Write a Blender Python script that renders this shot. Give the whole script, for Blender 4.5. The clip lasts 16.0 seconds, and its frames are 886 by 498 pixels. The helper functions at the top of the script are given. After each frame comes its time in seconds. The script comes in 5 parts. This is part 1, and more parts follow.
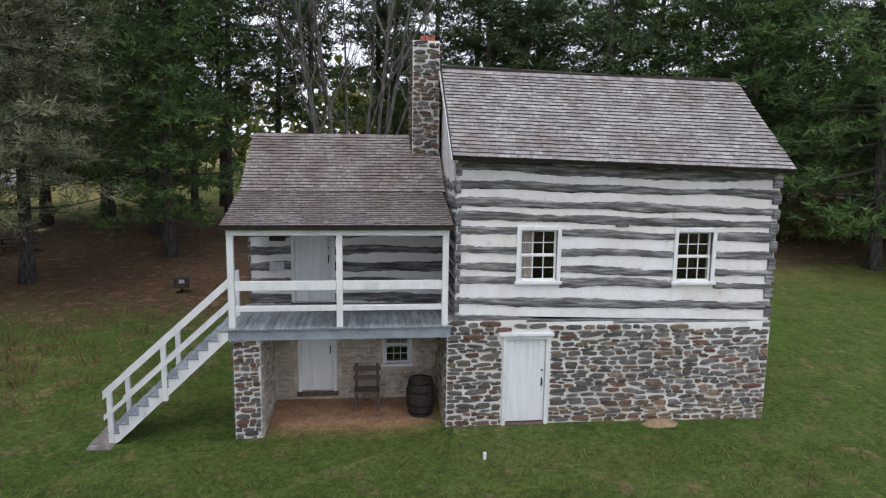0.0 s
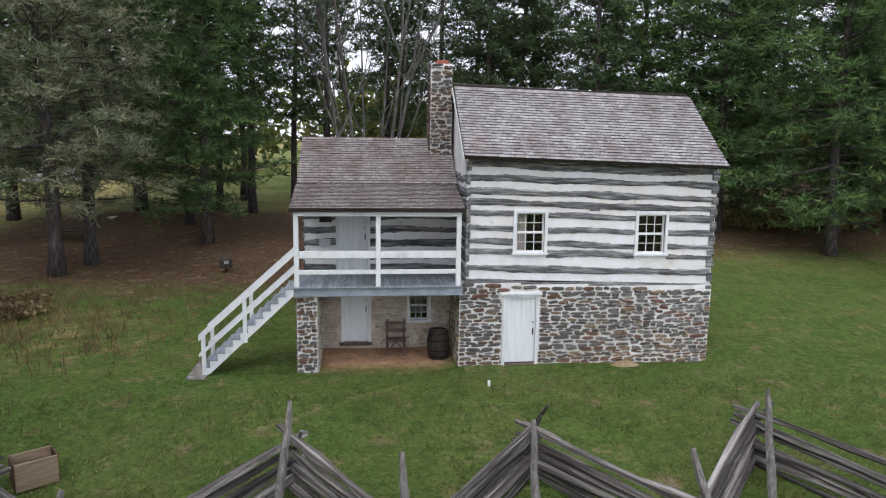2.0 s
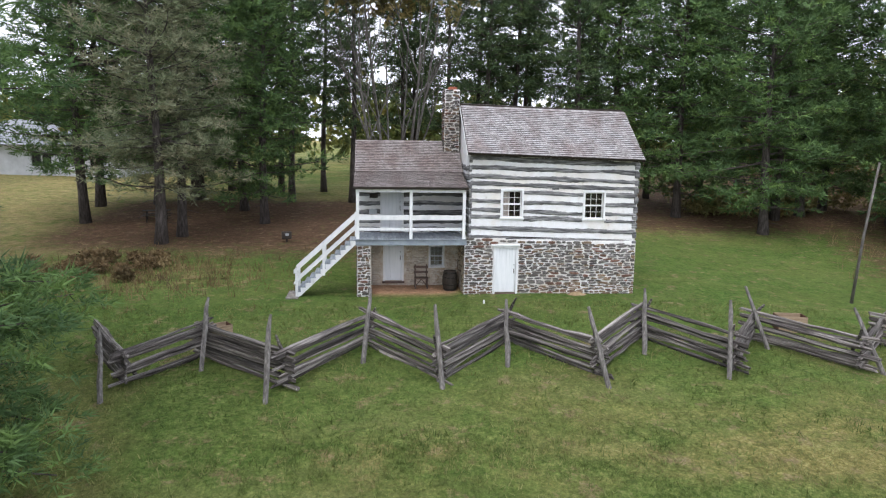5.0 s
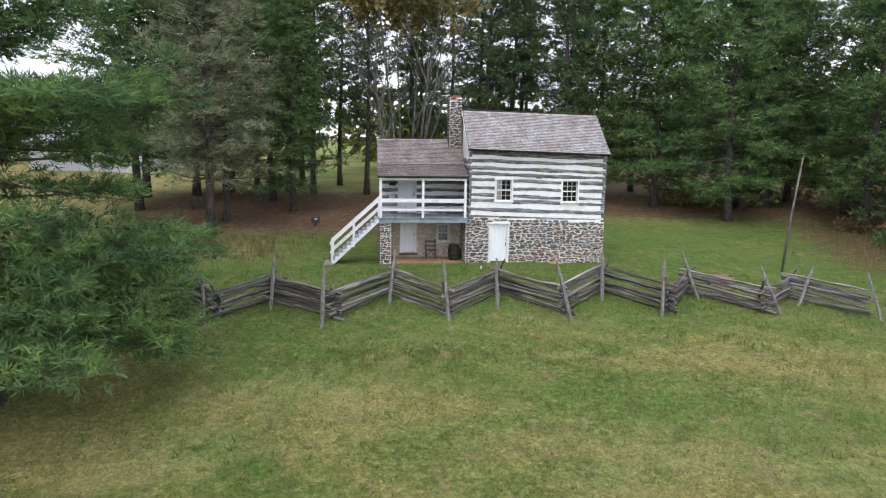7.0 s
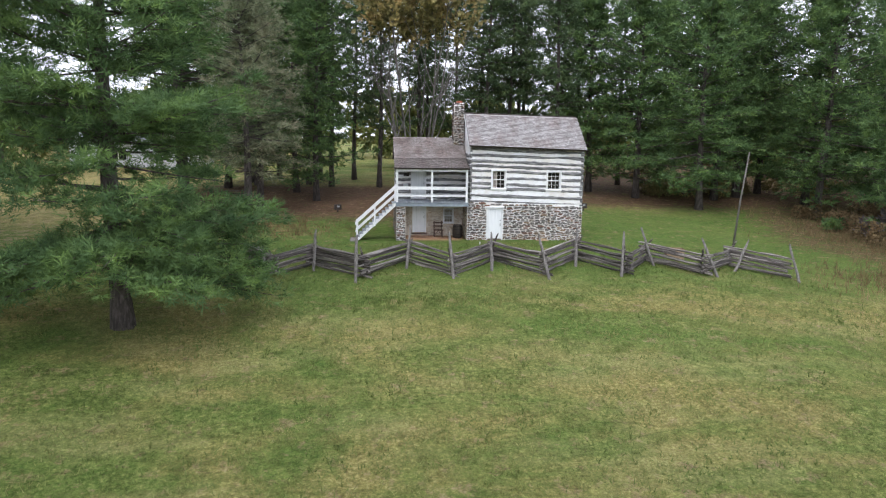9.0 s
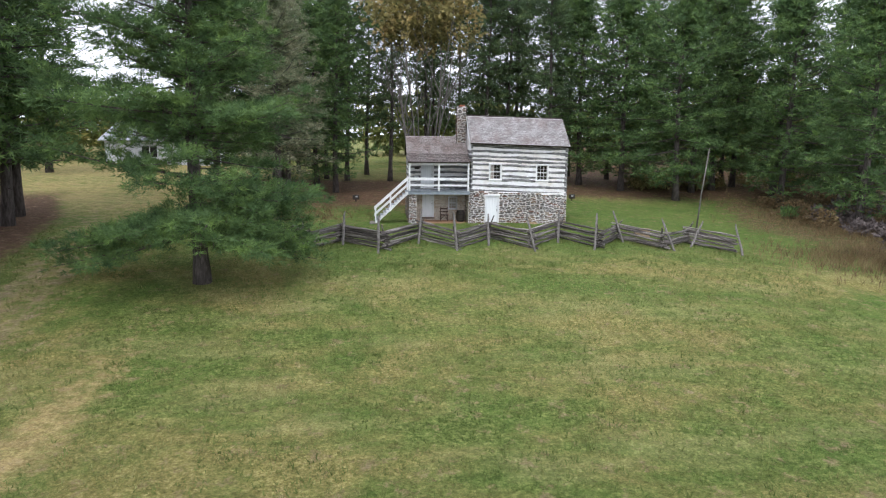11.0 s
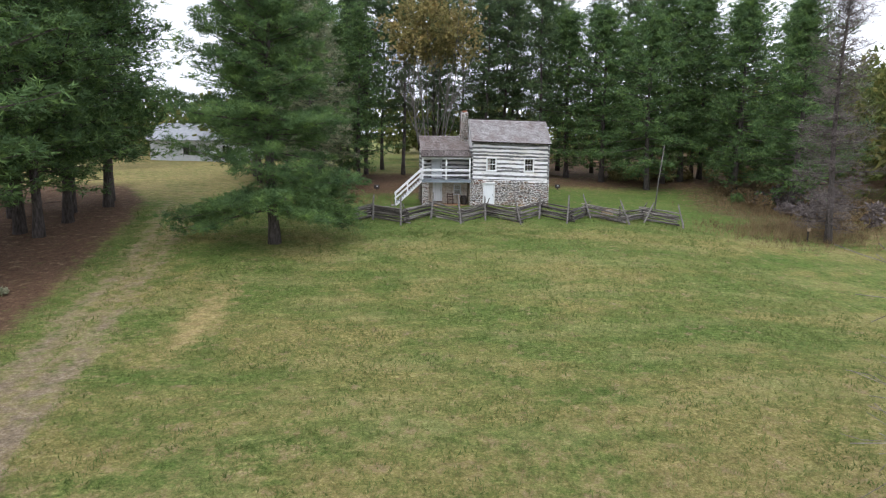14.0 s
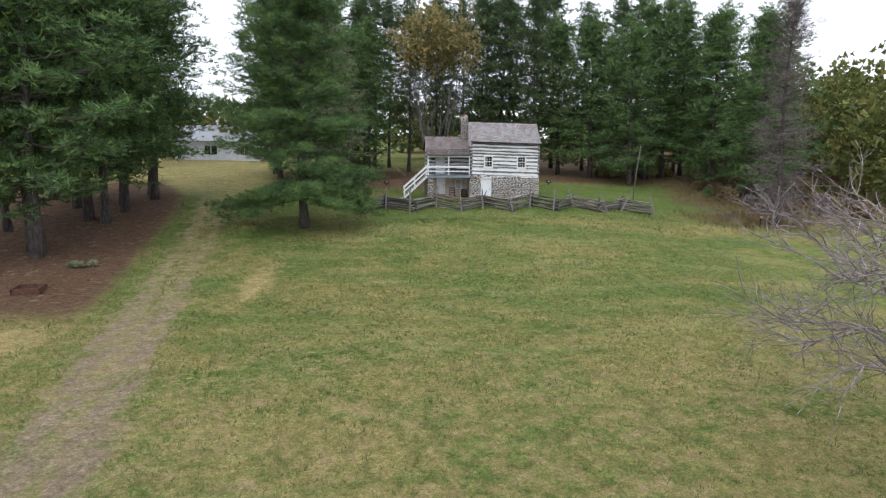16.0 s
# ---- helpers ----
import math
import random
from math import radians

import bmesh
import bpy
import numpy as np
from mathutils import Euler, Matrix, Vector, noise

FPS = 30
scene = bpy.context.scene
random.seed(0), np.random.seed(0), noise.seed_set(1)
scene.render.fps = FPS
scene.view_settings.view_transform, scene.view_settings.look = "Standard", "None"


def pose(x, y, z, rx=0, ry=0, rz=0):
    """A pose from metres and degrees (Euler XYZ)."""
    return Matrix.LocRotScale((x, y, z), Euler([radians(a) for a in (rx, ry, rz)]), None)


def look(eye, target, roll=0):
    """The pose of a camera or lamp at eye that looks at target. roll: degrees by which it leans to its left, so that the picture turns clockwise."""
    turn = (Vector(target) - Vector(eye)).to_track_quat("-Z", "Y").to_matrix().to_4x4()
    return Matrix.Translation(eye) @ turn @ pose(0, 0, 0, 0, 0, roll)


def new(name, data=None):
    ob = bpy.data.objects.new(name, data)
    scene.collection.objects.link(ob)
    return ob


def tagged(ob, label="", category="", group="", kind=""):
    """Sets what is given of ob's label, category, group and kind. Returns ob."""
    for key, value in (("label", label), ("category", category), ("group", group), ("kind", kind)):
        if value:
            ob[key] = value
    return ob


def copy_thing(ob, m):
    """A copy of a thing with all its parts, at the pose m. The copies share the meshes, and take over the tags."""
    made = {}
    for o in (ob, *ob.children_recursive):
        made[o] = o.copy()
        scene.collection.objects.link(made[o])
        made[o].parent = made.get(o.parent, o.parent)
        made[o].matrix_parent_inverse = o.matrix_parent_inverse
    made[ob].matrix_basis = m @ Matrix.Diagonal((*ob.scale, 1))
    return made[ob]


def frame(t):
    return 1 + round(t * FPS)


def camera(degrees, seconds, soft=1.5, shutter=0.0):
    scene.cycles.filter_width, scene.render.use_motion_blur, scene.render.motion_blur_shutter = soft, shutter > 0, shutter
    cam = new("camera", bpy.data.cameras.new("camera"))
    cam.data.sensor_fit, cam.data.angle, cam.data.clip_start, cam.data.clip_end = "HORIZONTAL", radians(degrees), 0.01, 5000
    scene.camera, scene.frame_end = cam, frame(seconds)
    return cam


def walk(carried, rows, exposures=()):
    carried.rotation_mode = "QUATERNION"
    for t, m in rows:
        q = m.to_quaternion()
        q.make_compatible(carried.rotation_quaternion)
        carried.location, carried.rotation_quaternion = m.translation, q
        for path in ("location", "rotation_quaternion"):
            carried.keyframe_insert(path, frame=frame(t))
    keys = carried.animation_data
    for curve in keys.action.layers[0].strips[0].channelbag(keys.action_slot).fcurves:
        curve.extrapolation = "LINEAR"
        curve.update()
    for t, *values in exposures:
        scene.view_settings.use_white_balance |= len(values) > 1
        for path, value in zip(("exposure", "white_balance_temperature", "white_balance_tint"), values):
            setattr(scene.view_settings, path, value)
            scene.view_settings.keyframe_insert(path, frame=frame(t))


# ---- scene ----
cam = camera(67.8, 16.0, soft=1.2)
ROWS = [
    (0, -1.901, -13.961, 6.220, -6.607, -8.674, 0.868),
    (0.5, -2.141, -14.762, 6.257, -6.813, -8.791, 0.878),
    (1, -2.378, -15.748, 6.287, -6.903, -8.854, 0.887),
    (1.5, -2.613, -16.890, 6.310, -6.907, -8.874, 0.895),
    (2, -2.847, -18.162, 6.328, -6.864, -8.900, 0.901),
    (2.5, -3.078, -19.540, 6.341, -6.823, -8.911, 0.905),
    (3, -3.309, -21.007, 6.348, -6.793, -8.896, 0.908),
    (3.5, -3.538, -22.544, 6.351, -6.734, -8.879, 0.910),
    (4, -3.766, -24.139, 6.350, -6.646, -8.879, 0.911),
    (5, -4.220, -27.460, 6.335, -6.506, -8.902, 0.908),
    (6.5, -4.896, -32.662, 6.291, -6.280, -8.964, 0.893),
    (7, -5.122, -34.439, 6.271, -6.231, -9.012, 0.885),
    (7.5, -5.347, -36.236, 6.250, -6.140, -9.032, 0.875),
    (8, -5.573, -38.053, 6.228, -6.084, -9.074, 0.865),
    (8.5, -5.799, -39.890, 6.205, -6.016, -9.092, 0.853),
    (9, -6.026, -41.750, 6.182, -5.930, -9.123, 0.840),
    (10, -6.482, -45.546, 6.135, -5.776, -9.172, 0.809),
    (11.5, -7.176, -51.458, 6.072, -5.556, -9.219, 0.752),
    (12, -7.410, -53.491, 6.054, -5.493, -9.225, 0.730),
    (12.5, -7.647, -55.557, 6.038, -5.440, -9.225, 0.707),
    (13, -7.885, -57.652, 6.025, -5.370, -9.245, 0.683),
    (13.5, -8.126, -59.774, 6.015, -5.312, -9.248, 0.657),
    (14, -8.369, -61.919, 6.008, -5.259, -9.265, 0.630),
    (14.5, -8.615, -64.080, 6.005, -5.201, -9.265, 0.601),
    (15, -8.863, -66.248, 6.006, -5.164, -9.267, 0.571),
    (15.5, -9.114, -68.413, 6.012, -5.152, -9.260, 0.540),
    (16, -9.369, -70.562, 6.023, -5.175, -9.263, 0.507),
]
walk(cam, [(t, pose(x, y, z, 90 + pitch, 0, yaw) @ pose(0, 0, 0, 0, 0, roll)) for t, x, y, z, yaw, pitch, roll in ROWS],
     [(0.0, 0.3), (1.5, 0.45), (3.5, 0.75), (5.0, 0.85), (9.0, 0.88), (12.5, 0.82), (16.0, 0.6)])

# ---- world and sun: bright overcast ----
SUN_ELEV, SUN_ROT = radians(52), radians(200)
world = bpy.data.worlds.new("overcast")
scene.world = world
world.use_nodes = True
wn, wl = world.node_tree.nodes, world.node_tree.links
sky = wn.new("ShaderNodeTexSky")
sky.sky_type = "NISHITA"
sky.sun_disc = False
sky.sun_elevation, sky.sun_rotation = SUN_ELEV, SUN_ROT
sky.dust_density, sky.air_density, sky.ozone_density = 6.0, 1.0, 1.0
veil = wn.new("ShaderNodeHueSaturation")
veil.inputs["Saturation"].default_value = 0.12
wl.new(sky.outputs["Color"], veil.inputs["Color"])
cloud = wn.new("ShaderNodeMixRGB")
cloud.inputs["Fac"].default_value = 0.8
cloud.inputs["Color2"].default_value = (8.5, 9.0, 10.3, 1)
wl.new(veil.outputs["Color"], cloud.inputs["Color1"])
wl.new(cloud.outputs["Color"], wn["Background"].inputs["Color"])
wn["Background"].inputs["Strength"].default_value = 0.12
sun = new("sun", bpy.data.lights.new("sun", "SUN"))
sun.data.energy, sun.data.angle, sun.data.color = 0.6, radians(25), (1.0, 0.96, 0.9)
sun.matrix_world = look((0, 0, 60), (14, 28, 0))


# ---- materials ----
def mat(name, stops, scale=6.0, detail=8.0, rough=0.8, bump=0.3, bump_scale=40.0, big=None, stretch=(1, 1, 1),
        piece=0.0, metallic=0.0, spec=0.3, trans=0.0, dist=0.02, world_space=False):
    """stops: (place, colour) of the fine noise; big: (scale, colour, amount) of a wide stain; piece: how far each piece varies."""
    m = bpy.data.materials.new(name)
    m.use_nodes = True
    n, l = m.node_tree.nodes, m.node_tree.links
    b = n["Principled BSDF"]
    b.inputs["Roughness"].default_value = rough
    b.inputs["Metallic"].default_value = metallic
    b.inputs["Specular IOR Level"].default_value = spec
    tc = n.new("ShaderNodeTexCoord")
    geo = n.new("ShaderNodeNewGeometry")
    info = n.new("ShaderNodeObjectInfo")
    add = n.new("ShaderNodeMath")
    add.operation = "ADD"
    l.new(info.outputs["Random"], add.inputs[0])
    l.new(geo.outputs["Random Per Island"], add.inputs[1])
    frac = n.new("ShaderNodeMath")
    frac.operation = "FRACT"
    l.new(add.outputs[0], frac.inputs[0])
    shift = n.new("ShaderNodeVectorMath")
    shift.operation = "MULTIPLY_ADD"
    shift.inputs[1].default_value = stretch
    l.new(geo.outputs["Position"] if world_space else tc.outputs["Object"], shift.inputs[0])
    if not world_space:
        off = n.new("ShaderNodeMath")
        off.operation = "MULTIPLY"
        off.inputs[1].default_value = 37.0
        l.new(info.outputs["Random"], off.inputs[0])
        l.new(off.outputs[0], shift.inputs[2])
    t = n.new("ShaderNodeTexNoise")
    t.inputs["Scale"].default_value, t.inputs["Detail"].default_value, t.inputs["Roughness"].default_value = scale, detail, 0.62
    l.new(shift.outputs[0], t.inputs["Vector"])
    ramp = n.new("ShaderNodeValToRGB")
    els = ramp.color_ramp.elements
    while len(els) < len(stops):
        els.new(0.5)
    for e, (p, c) in zip(els, stops):
        e.position, e.color = p, (*c, 1)
    l.new(t.outputs["Fac"], ramp.inputs["Fac"])
    col = ramp.outputs["Color"]
    if big:
        t2 = n.new("ShaderNodeTexNoise")
        t2.inputs["Scale"].default_value, t2.inputs["Detail"].default_value = big[0], 4.0
        l.new(shift.outputs[0], t2.inputs["Vector"])
        r2 = n.new("ShaderNodeMapRange")
        r2.inputs["From Min"].default_value, r2.inputs["From Max"].default_value = 0.45, 0.68
        r2.inputs["To Max"].default_value = big[2]
        l.new(t2.outputs["Fac"], r2.inputs["Value"])
        mx = n.new("ShaderNodeMixRGB")
        mx.inputs["Color2"].default_value = (*big[1], 1)
        l.new(r2.outputs[0], mx.inputs["Fac"])
        l.new(col, mx.inputs["Color1"])
        col = mx.outputs["Color"]
    if piece:
        hs = n.new("ShaderNodeHueSaturation")
        r3 = n.new("ShaderNodeMapRange")
        r3.inputs["To Min"].default_value, r3.inputs["To Max"].default_value = 1 - piece, 1 + piece
        l.new(frac.outputs[0], r3.inputs["Value"])
        l.new(r3.outputs[0], hs.inputs["Value"])
        l.new(col, hs.inputs["Color"])
        col = hs.outputs["Color"]
    l.new(col, b.inputs["Base Color"])
    if bump:
        tb = n.new("ShaderNodeTexNoise")
        tb.inputs["Scale"].default_value, tb.inputs["Detail"].default_value = bump_scale, 6.0
        l.new(shift.outputs[0], tb.inputs["Vector"])
        bp = n.new("ShaderNodeBump")
        bp.inputs["Strength"].default_value, bp.inputs["Distance"].default_value = bump, dist
        l.new(tb.outputs["Fac"], bp.inputs["Height"])
        l.new(bp.outputs["Normal"], b.inputs["Normal"])
    if trans:
        tr = n.new("ShaderNodeBsdfTranslucent")
        l.new(col, tr.inputs["Color"])
        ms = n.new("ShaderNodeMixShader")
        ms.inputs["Fac"].default_value = trans
        l.new(b.outputs[0], ms.inputs[1])
        l.new(tr.outputs[0], ms.inputs[2])
        l.new(ms.outputs[0], n["Material Output"].inputs["Surface"])
    return m


M_LOG = mat("hewn_log", [(0.32, (0.045, 0.044, 0.046)), (0.48, (0.14, 0.14, 0.147)), (0.64, (0.36, 0.36, 0.365))], 6.0, 12, 0.9, 0.7, 22, stretch=(0.25, 2.5, 2.5), piece=0.18, dist=0.03)
M_CHINK = mat("lime_chinking", [(0.26, (0.46, 0.42, 0.38)), (0.38, (0.75, 0.75, 0.765)), (0.6, (0.83, 0.84, 0.875))], 3.2, 10, 0.92, 0.7, 18, big=(0.55, (0.68, 0.59, 0.49), 0.45), world_space=True)
M_STONE = mat("field_stone", [(0.28, (0.06, 0.056, 0.055)), (0.48, (0.135, 0.127, 0.122)), (0.64, (0.21, 0.197, 0.187)), (0.78, (0.46, 0.45, 0.43))], 7.0, 9, 0.88, 0.7, 30, piece=0.42, big=(1.1, (0.16, 0.115, 0.085), 0.4))
M_TANSTONE = mat("tan_field_stone", [(0.28, (0.095, 0.065, 0.042)), (0.5, (0.2, 0.145, 0.098)), (0.72, (0.32, 0.25, 0.18))], 7.0, 9, 0.9, 0.7, 30, piece=0.35)
M_REDSTONE = mat("rusty_field_stone", [(0.28, (0.075, 0.04, 0.03)), (0.5, (0.16, 0.09, 0.068)), (0.72, (0.25, 0.165, 0.13))], 7.0, 9, 0.9, 0.7, 30, piece=0.35)
M_WSTONE = mat("whitewashed_stone", [(0.3, (0.24, 0.17, 0.12)), (0.46, (0.45, 0.38, 0.31)), (0.64, (0.63, 0.6, 0.55))], 7.0, 9, 0.9, 0.6, 30, piece=0.2)
M_MORTAR = mat("lime_mortar", [(0.28, (0.4, 0.35, 0.3)), (0.4, (0.74, 0.735, 0.73)), (0.58, (0.84, 0.84, 0.85))], 2.0, 10, 0.95, 0.5, 40, big=(0.45, (0.46, 0.36, 0.27), 0.4), world_space=True)
M_WMORTAR = mat("old_whitewash", [(0.32, (0.33, 0.24, 0.17)), (0.5, (0.52, 0.45, 0.37)), (0.66, (0.66, 0.63, 0.58))], 2.2, 9, 0.95, 0.4, 40, world_space=True)
M_OLDSHINGLE = mat("old_brown_shingle", [(0.25, (0.13, 0.11, 0.106)), (0.5, (0.235, 0.207, 0.202)), (0.75, (0.36, 0.33, 0.325))], 5.0, 8, 0.88, 0.5, 50, stretch=(3, 0.6, 3), piece=0.24, big=(0.4, (0.14, 0.095, 0.085), 0.6), world_space=True)
M_SHINGLE = mat("cedar_shingle", [(0.25, (0.165, 0.152, 0.156)), (0.5, (0.305, 0.29, 0.293)), (0.75, (0.47, 0.455, 0.455))], 5.0, 8, 0.85, 0.5, 50, stretch=(3, 0.6, 3), piece=0.24, big=(0.45, (0.17, 0.115, 0.11), 0.55), world_space=True)
# dark end grain, with the shadow line below each course put into the colour
M_BUTT = mat("shaded_end_grain", [(0.3, (0.035, 0.028, 0.026)), (0.7, (0.09, 0.075, 0.07))], 20, 5, 0.95, 0.2, 60)
M_WHITE = mat("white_paint", [(0.25, (0.5, 0.51, 0.53)), (0.42, (0.72, 0.735, 0.76)), (0.6, (0.8, 0.81, 0.83))], 3.5, 9, 0.6, 0.2, 60, stretch=(1, 1, 0.35))
M_DOOR = mat("pale_painted_door", [(0.25, (0.5, 0.52, 0.54)), (0.42, (0.72, 0.745, 0.775)), (0.6, (0.79, 0.81, 0.84))], 2.4, 9, 0.55, 0.2, 60, stretch=(3, 1, 0.3))
M_DECK = mat("grey_deck_paint", [(0.3, (0.14, 0.155, 0.175)), (0.5, (0.25, 0.28, 0.32)), (0.7, (0.36, 0.39, 0.43))], 4, 8, 0.65, 0.3, 50, stretch=(3, 0.4, 3), piece=0.18)
M_BEAM = mat("grey_blue_beam", [(0.3, (0.2, 0.235, 0.28)), (0.6, (0.3, 0.34, 0.39))], 4, 8, 0.65, 0.2, 50)
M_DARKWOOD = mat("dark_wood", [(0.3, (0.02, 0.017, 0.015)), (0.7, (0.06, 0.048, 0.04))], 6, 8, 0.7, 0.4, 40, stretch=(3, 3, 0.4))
M_BENCH = mat("weathered_bench", [(0.3, (0.06, 0.04, 0.035)), (0.7, (0.17, 0.12, 0.1))], 6, 8, 0.8, 0.4, 40)
M_STAKE = mat("grey_stake", [(0.3, (0.075, 0.068, 0.065)), (0.5, (0.155, 0.143, 0.137)), (0.72, (0.3, 0.282, 0.27))], 5, 10, 0.9, 0.8, 26, stretch=(3, 3, 0.3), dist=0.02)
M_RAIL = mat("split_rail", [(0.32, (0.03, 0.025, 0.024)), (0.5, (0.105, 0.092, 0.088)), (0.7, (0.36, 0.335, 0.315))], 5, 10, 0.9, 0.8, 26, stretch=(0.3, 3, 3), piece=0.45, dist=0.03)
M_BARK = mat("pine_bark", [(0.3, (0.03, 0.026, 0.024)), (0.5, (0.075, 0.064, 0.06)), (0.7, (0.15, 0.13, 0.125))], 3.5, 9, 0.95, 1.0, 14, stretch=(2.5, 2.5, 0.6), dist=0.05)
M_GREYBARK = mat("grey_bark", [(0.3, (0.13, 0.12, 0.115)), (0.5, (0.26, 0.245, 0.235)), (0.7, (0.42, 0.41, 0.395))], 4, 9, 0.95, 0.7, 18, stretch=(2, 2, 0.7), dist=0.04)
M_NEEDLE = mat("pine_needles", [(0.3, (0.045, 0.088, 0.038)), (0.5, (0.095, 0.165, 0.062)), (0.7, (0.2, 0.31, 0.085))], 0.9, 4, 0.65, 0, piece=0.18, trans=0.3, spec=0.25)
# darker copy of the pine needles: the wood's shade is put into the colour
M_SHADENEEDLE = mat("shaded_pine_needles", [(0.3, (0.042, 0.072, 0.036)), (0.5, (0.08, 0.128, 0.058)), (0.7, (0.145, 0.2, 0.075))], 0.9, 4, 0.65, 0, piece=0.18, trans=0.3, spec=0.25)
M_DRYNEEDLE = mat("thin_dry_needles", [(0.3, (0.125, 0.165, 0.085)), (0.52, (0.22, 0.245, 0.15)), (0.72, (0.34, 0.3, 0.21))], 0.6, 4, 0.75, 0, piece=0.3, trans=0.3)
M_GRASS = mat("grass_blades", [(0.3, (0.075, 0.12, 0.03)), (0.5, (0.15, 0.19, 0.058)), (0.68, (0.29, 0.275, 0.12))], 0.5, 6, 0.8, 0, piece=0.3, trans=0.5, world_space=True)
M_DARKSTEM = mat("dark_grey_bark", [(0.3, (0.06, 0.055, 0.052)), (0.5, (0.13, 0.12, 0.112)), (0.7, (0.24, 0.23, 0.215))], 3, 9, 0.95, 0.7, 18, stretch=(2, 2, 0.7), dist=0.04)
M_BRUSH = mat("rusty_brush", [(0.3, (0.1, 0.085, 0.045)), (0.5, (0.19, 0.13, 0.07)), (0.7, (0.27, 0.21, 0.11))], 0.7, 4, 0.8, 0, piece=0.4, trans=0.3)
M_TWIG = mat("lichened_twigs", [(0.3, (0.09, 0.074, 0.074)), (0.5, (0.175, 0.15, 0.148)), (0.7, (0.34, 0.31, 0.3))], 3, 6, 0.95, 0, piece=0.3)
M_SOIL = mat("tan_soil", [(0.3, (0.2, 0.14, 0.08)), (0.7, (0.36, 0.27, 0.17))], 6, 8, 0.95, 0.7, 30)
M_DEADTWIG = mat("dead_twigs", [(0.3, (0.085, 0.07, 0.068)), (0.7, (0.21, 0.175, 0.172))], 2, 4, 0.9, 0, piece=0.35)
M_AUTUMN = mat("autumn_leaves", [(0.3, (0.15, 0.16, 0.065)), (0.5, (0.27, 0.24, 0.1)), (0.7, (0.42, 0.31, 0.13))], 0.5, 4, 0.7, 0, piece=0.4, trans=0.35)
M_LEAF = mat("broad_leaves", [(0.3, (0.07, 0.1, 0.03)), (0.5, (0.14, 0.165, 0.05)), (0.7, (0.27, 0.23, 0.07))], 0.35, 4, 0.7, 0, piece=0.4, trans=0.35)
M_BRICK = mat("red_brick", [(0.3, (0.22, 0.07, 0.045)), (0.7, (0.38, 0.14, 0.09))], 8, 6, 0.9, 0.4, 50, piece=0.2)
M_IRON = mat("black_iron", [(0.3, (0.01, 0.01, 0.01)), (0.7, (0.03, 0.028, 0.026))], 20, 5, 0.5, 0.2, 80, metallic=0.6)
M_RUST = mat("rusty_metal", [(0.3, (0.05, 0.025, 0.018)), (0.7, (0.15, 0.075, 0.05))], 12, 6, 0.75, 0.4, 60, metallic=0.2)
M_BOARD = mat("bare_board", [(0.3, (0.2, 0.14, 0.09)), (0.7, (0.38, 0.29, 0.2))], 5, 8, 0.8, 0.3, 50, stretch=(0.4, 3, 3))
M_CURTAIN = mat("faded_curtain", [(0.3, (0.4, 0.33, 0.31)), (0.7, (0.6, 0.5, 0.47))], 5, 4, 0.9, 0.2, 30, stretch=(4, 1, 0.3))
# near black: the dimness of the unlit room is put into this colour
M_INNER = mat("dark_room_lining", [(0.3, (0.02, 0.018, 0.016)), (0.7, (0.045, 0.04, 0.036))], 2, 5, 0.95, 0.2, 30)
M_SIDING = mat("white_siding", [(0.3, (0.42, 0.44, 0.47)), (0.7, (0.56, 0.58, 0.61))], 1.5, 5, 0.7, 0.1, 30)
M_FARROOF = mat("pale_roof", [(0.3, (0.26, 0.275, 0.3)), (0.7, (0.38, 0.4, 0.43))], 2.5, 6, 0.8, 0.2, 30)
M_GLASS = bpy.data.materials.new("window_glass")
M_GLASS.use_nodes = True
_g = M_GLASS.node_tree.nodes["Principled BSDF"]
_g.inputs["Base Color"].default_value = (0.9, 0.95, 0.95, 1)
_g.inputs["Roughness"].default_value, _g.inputs["Transmission Weight"].default_value, _g.inputs["IOR"].default_value = 0.03, 1.0, 1.35


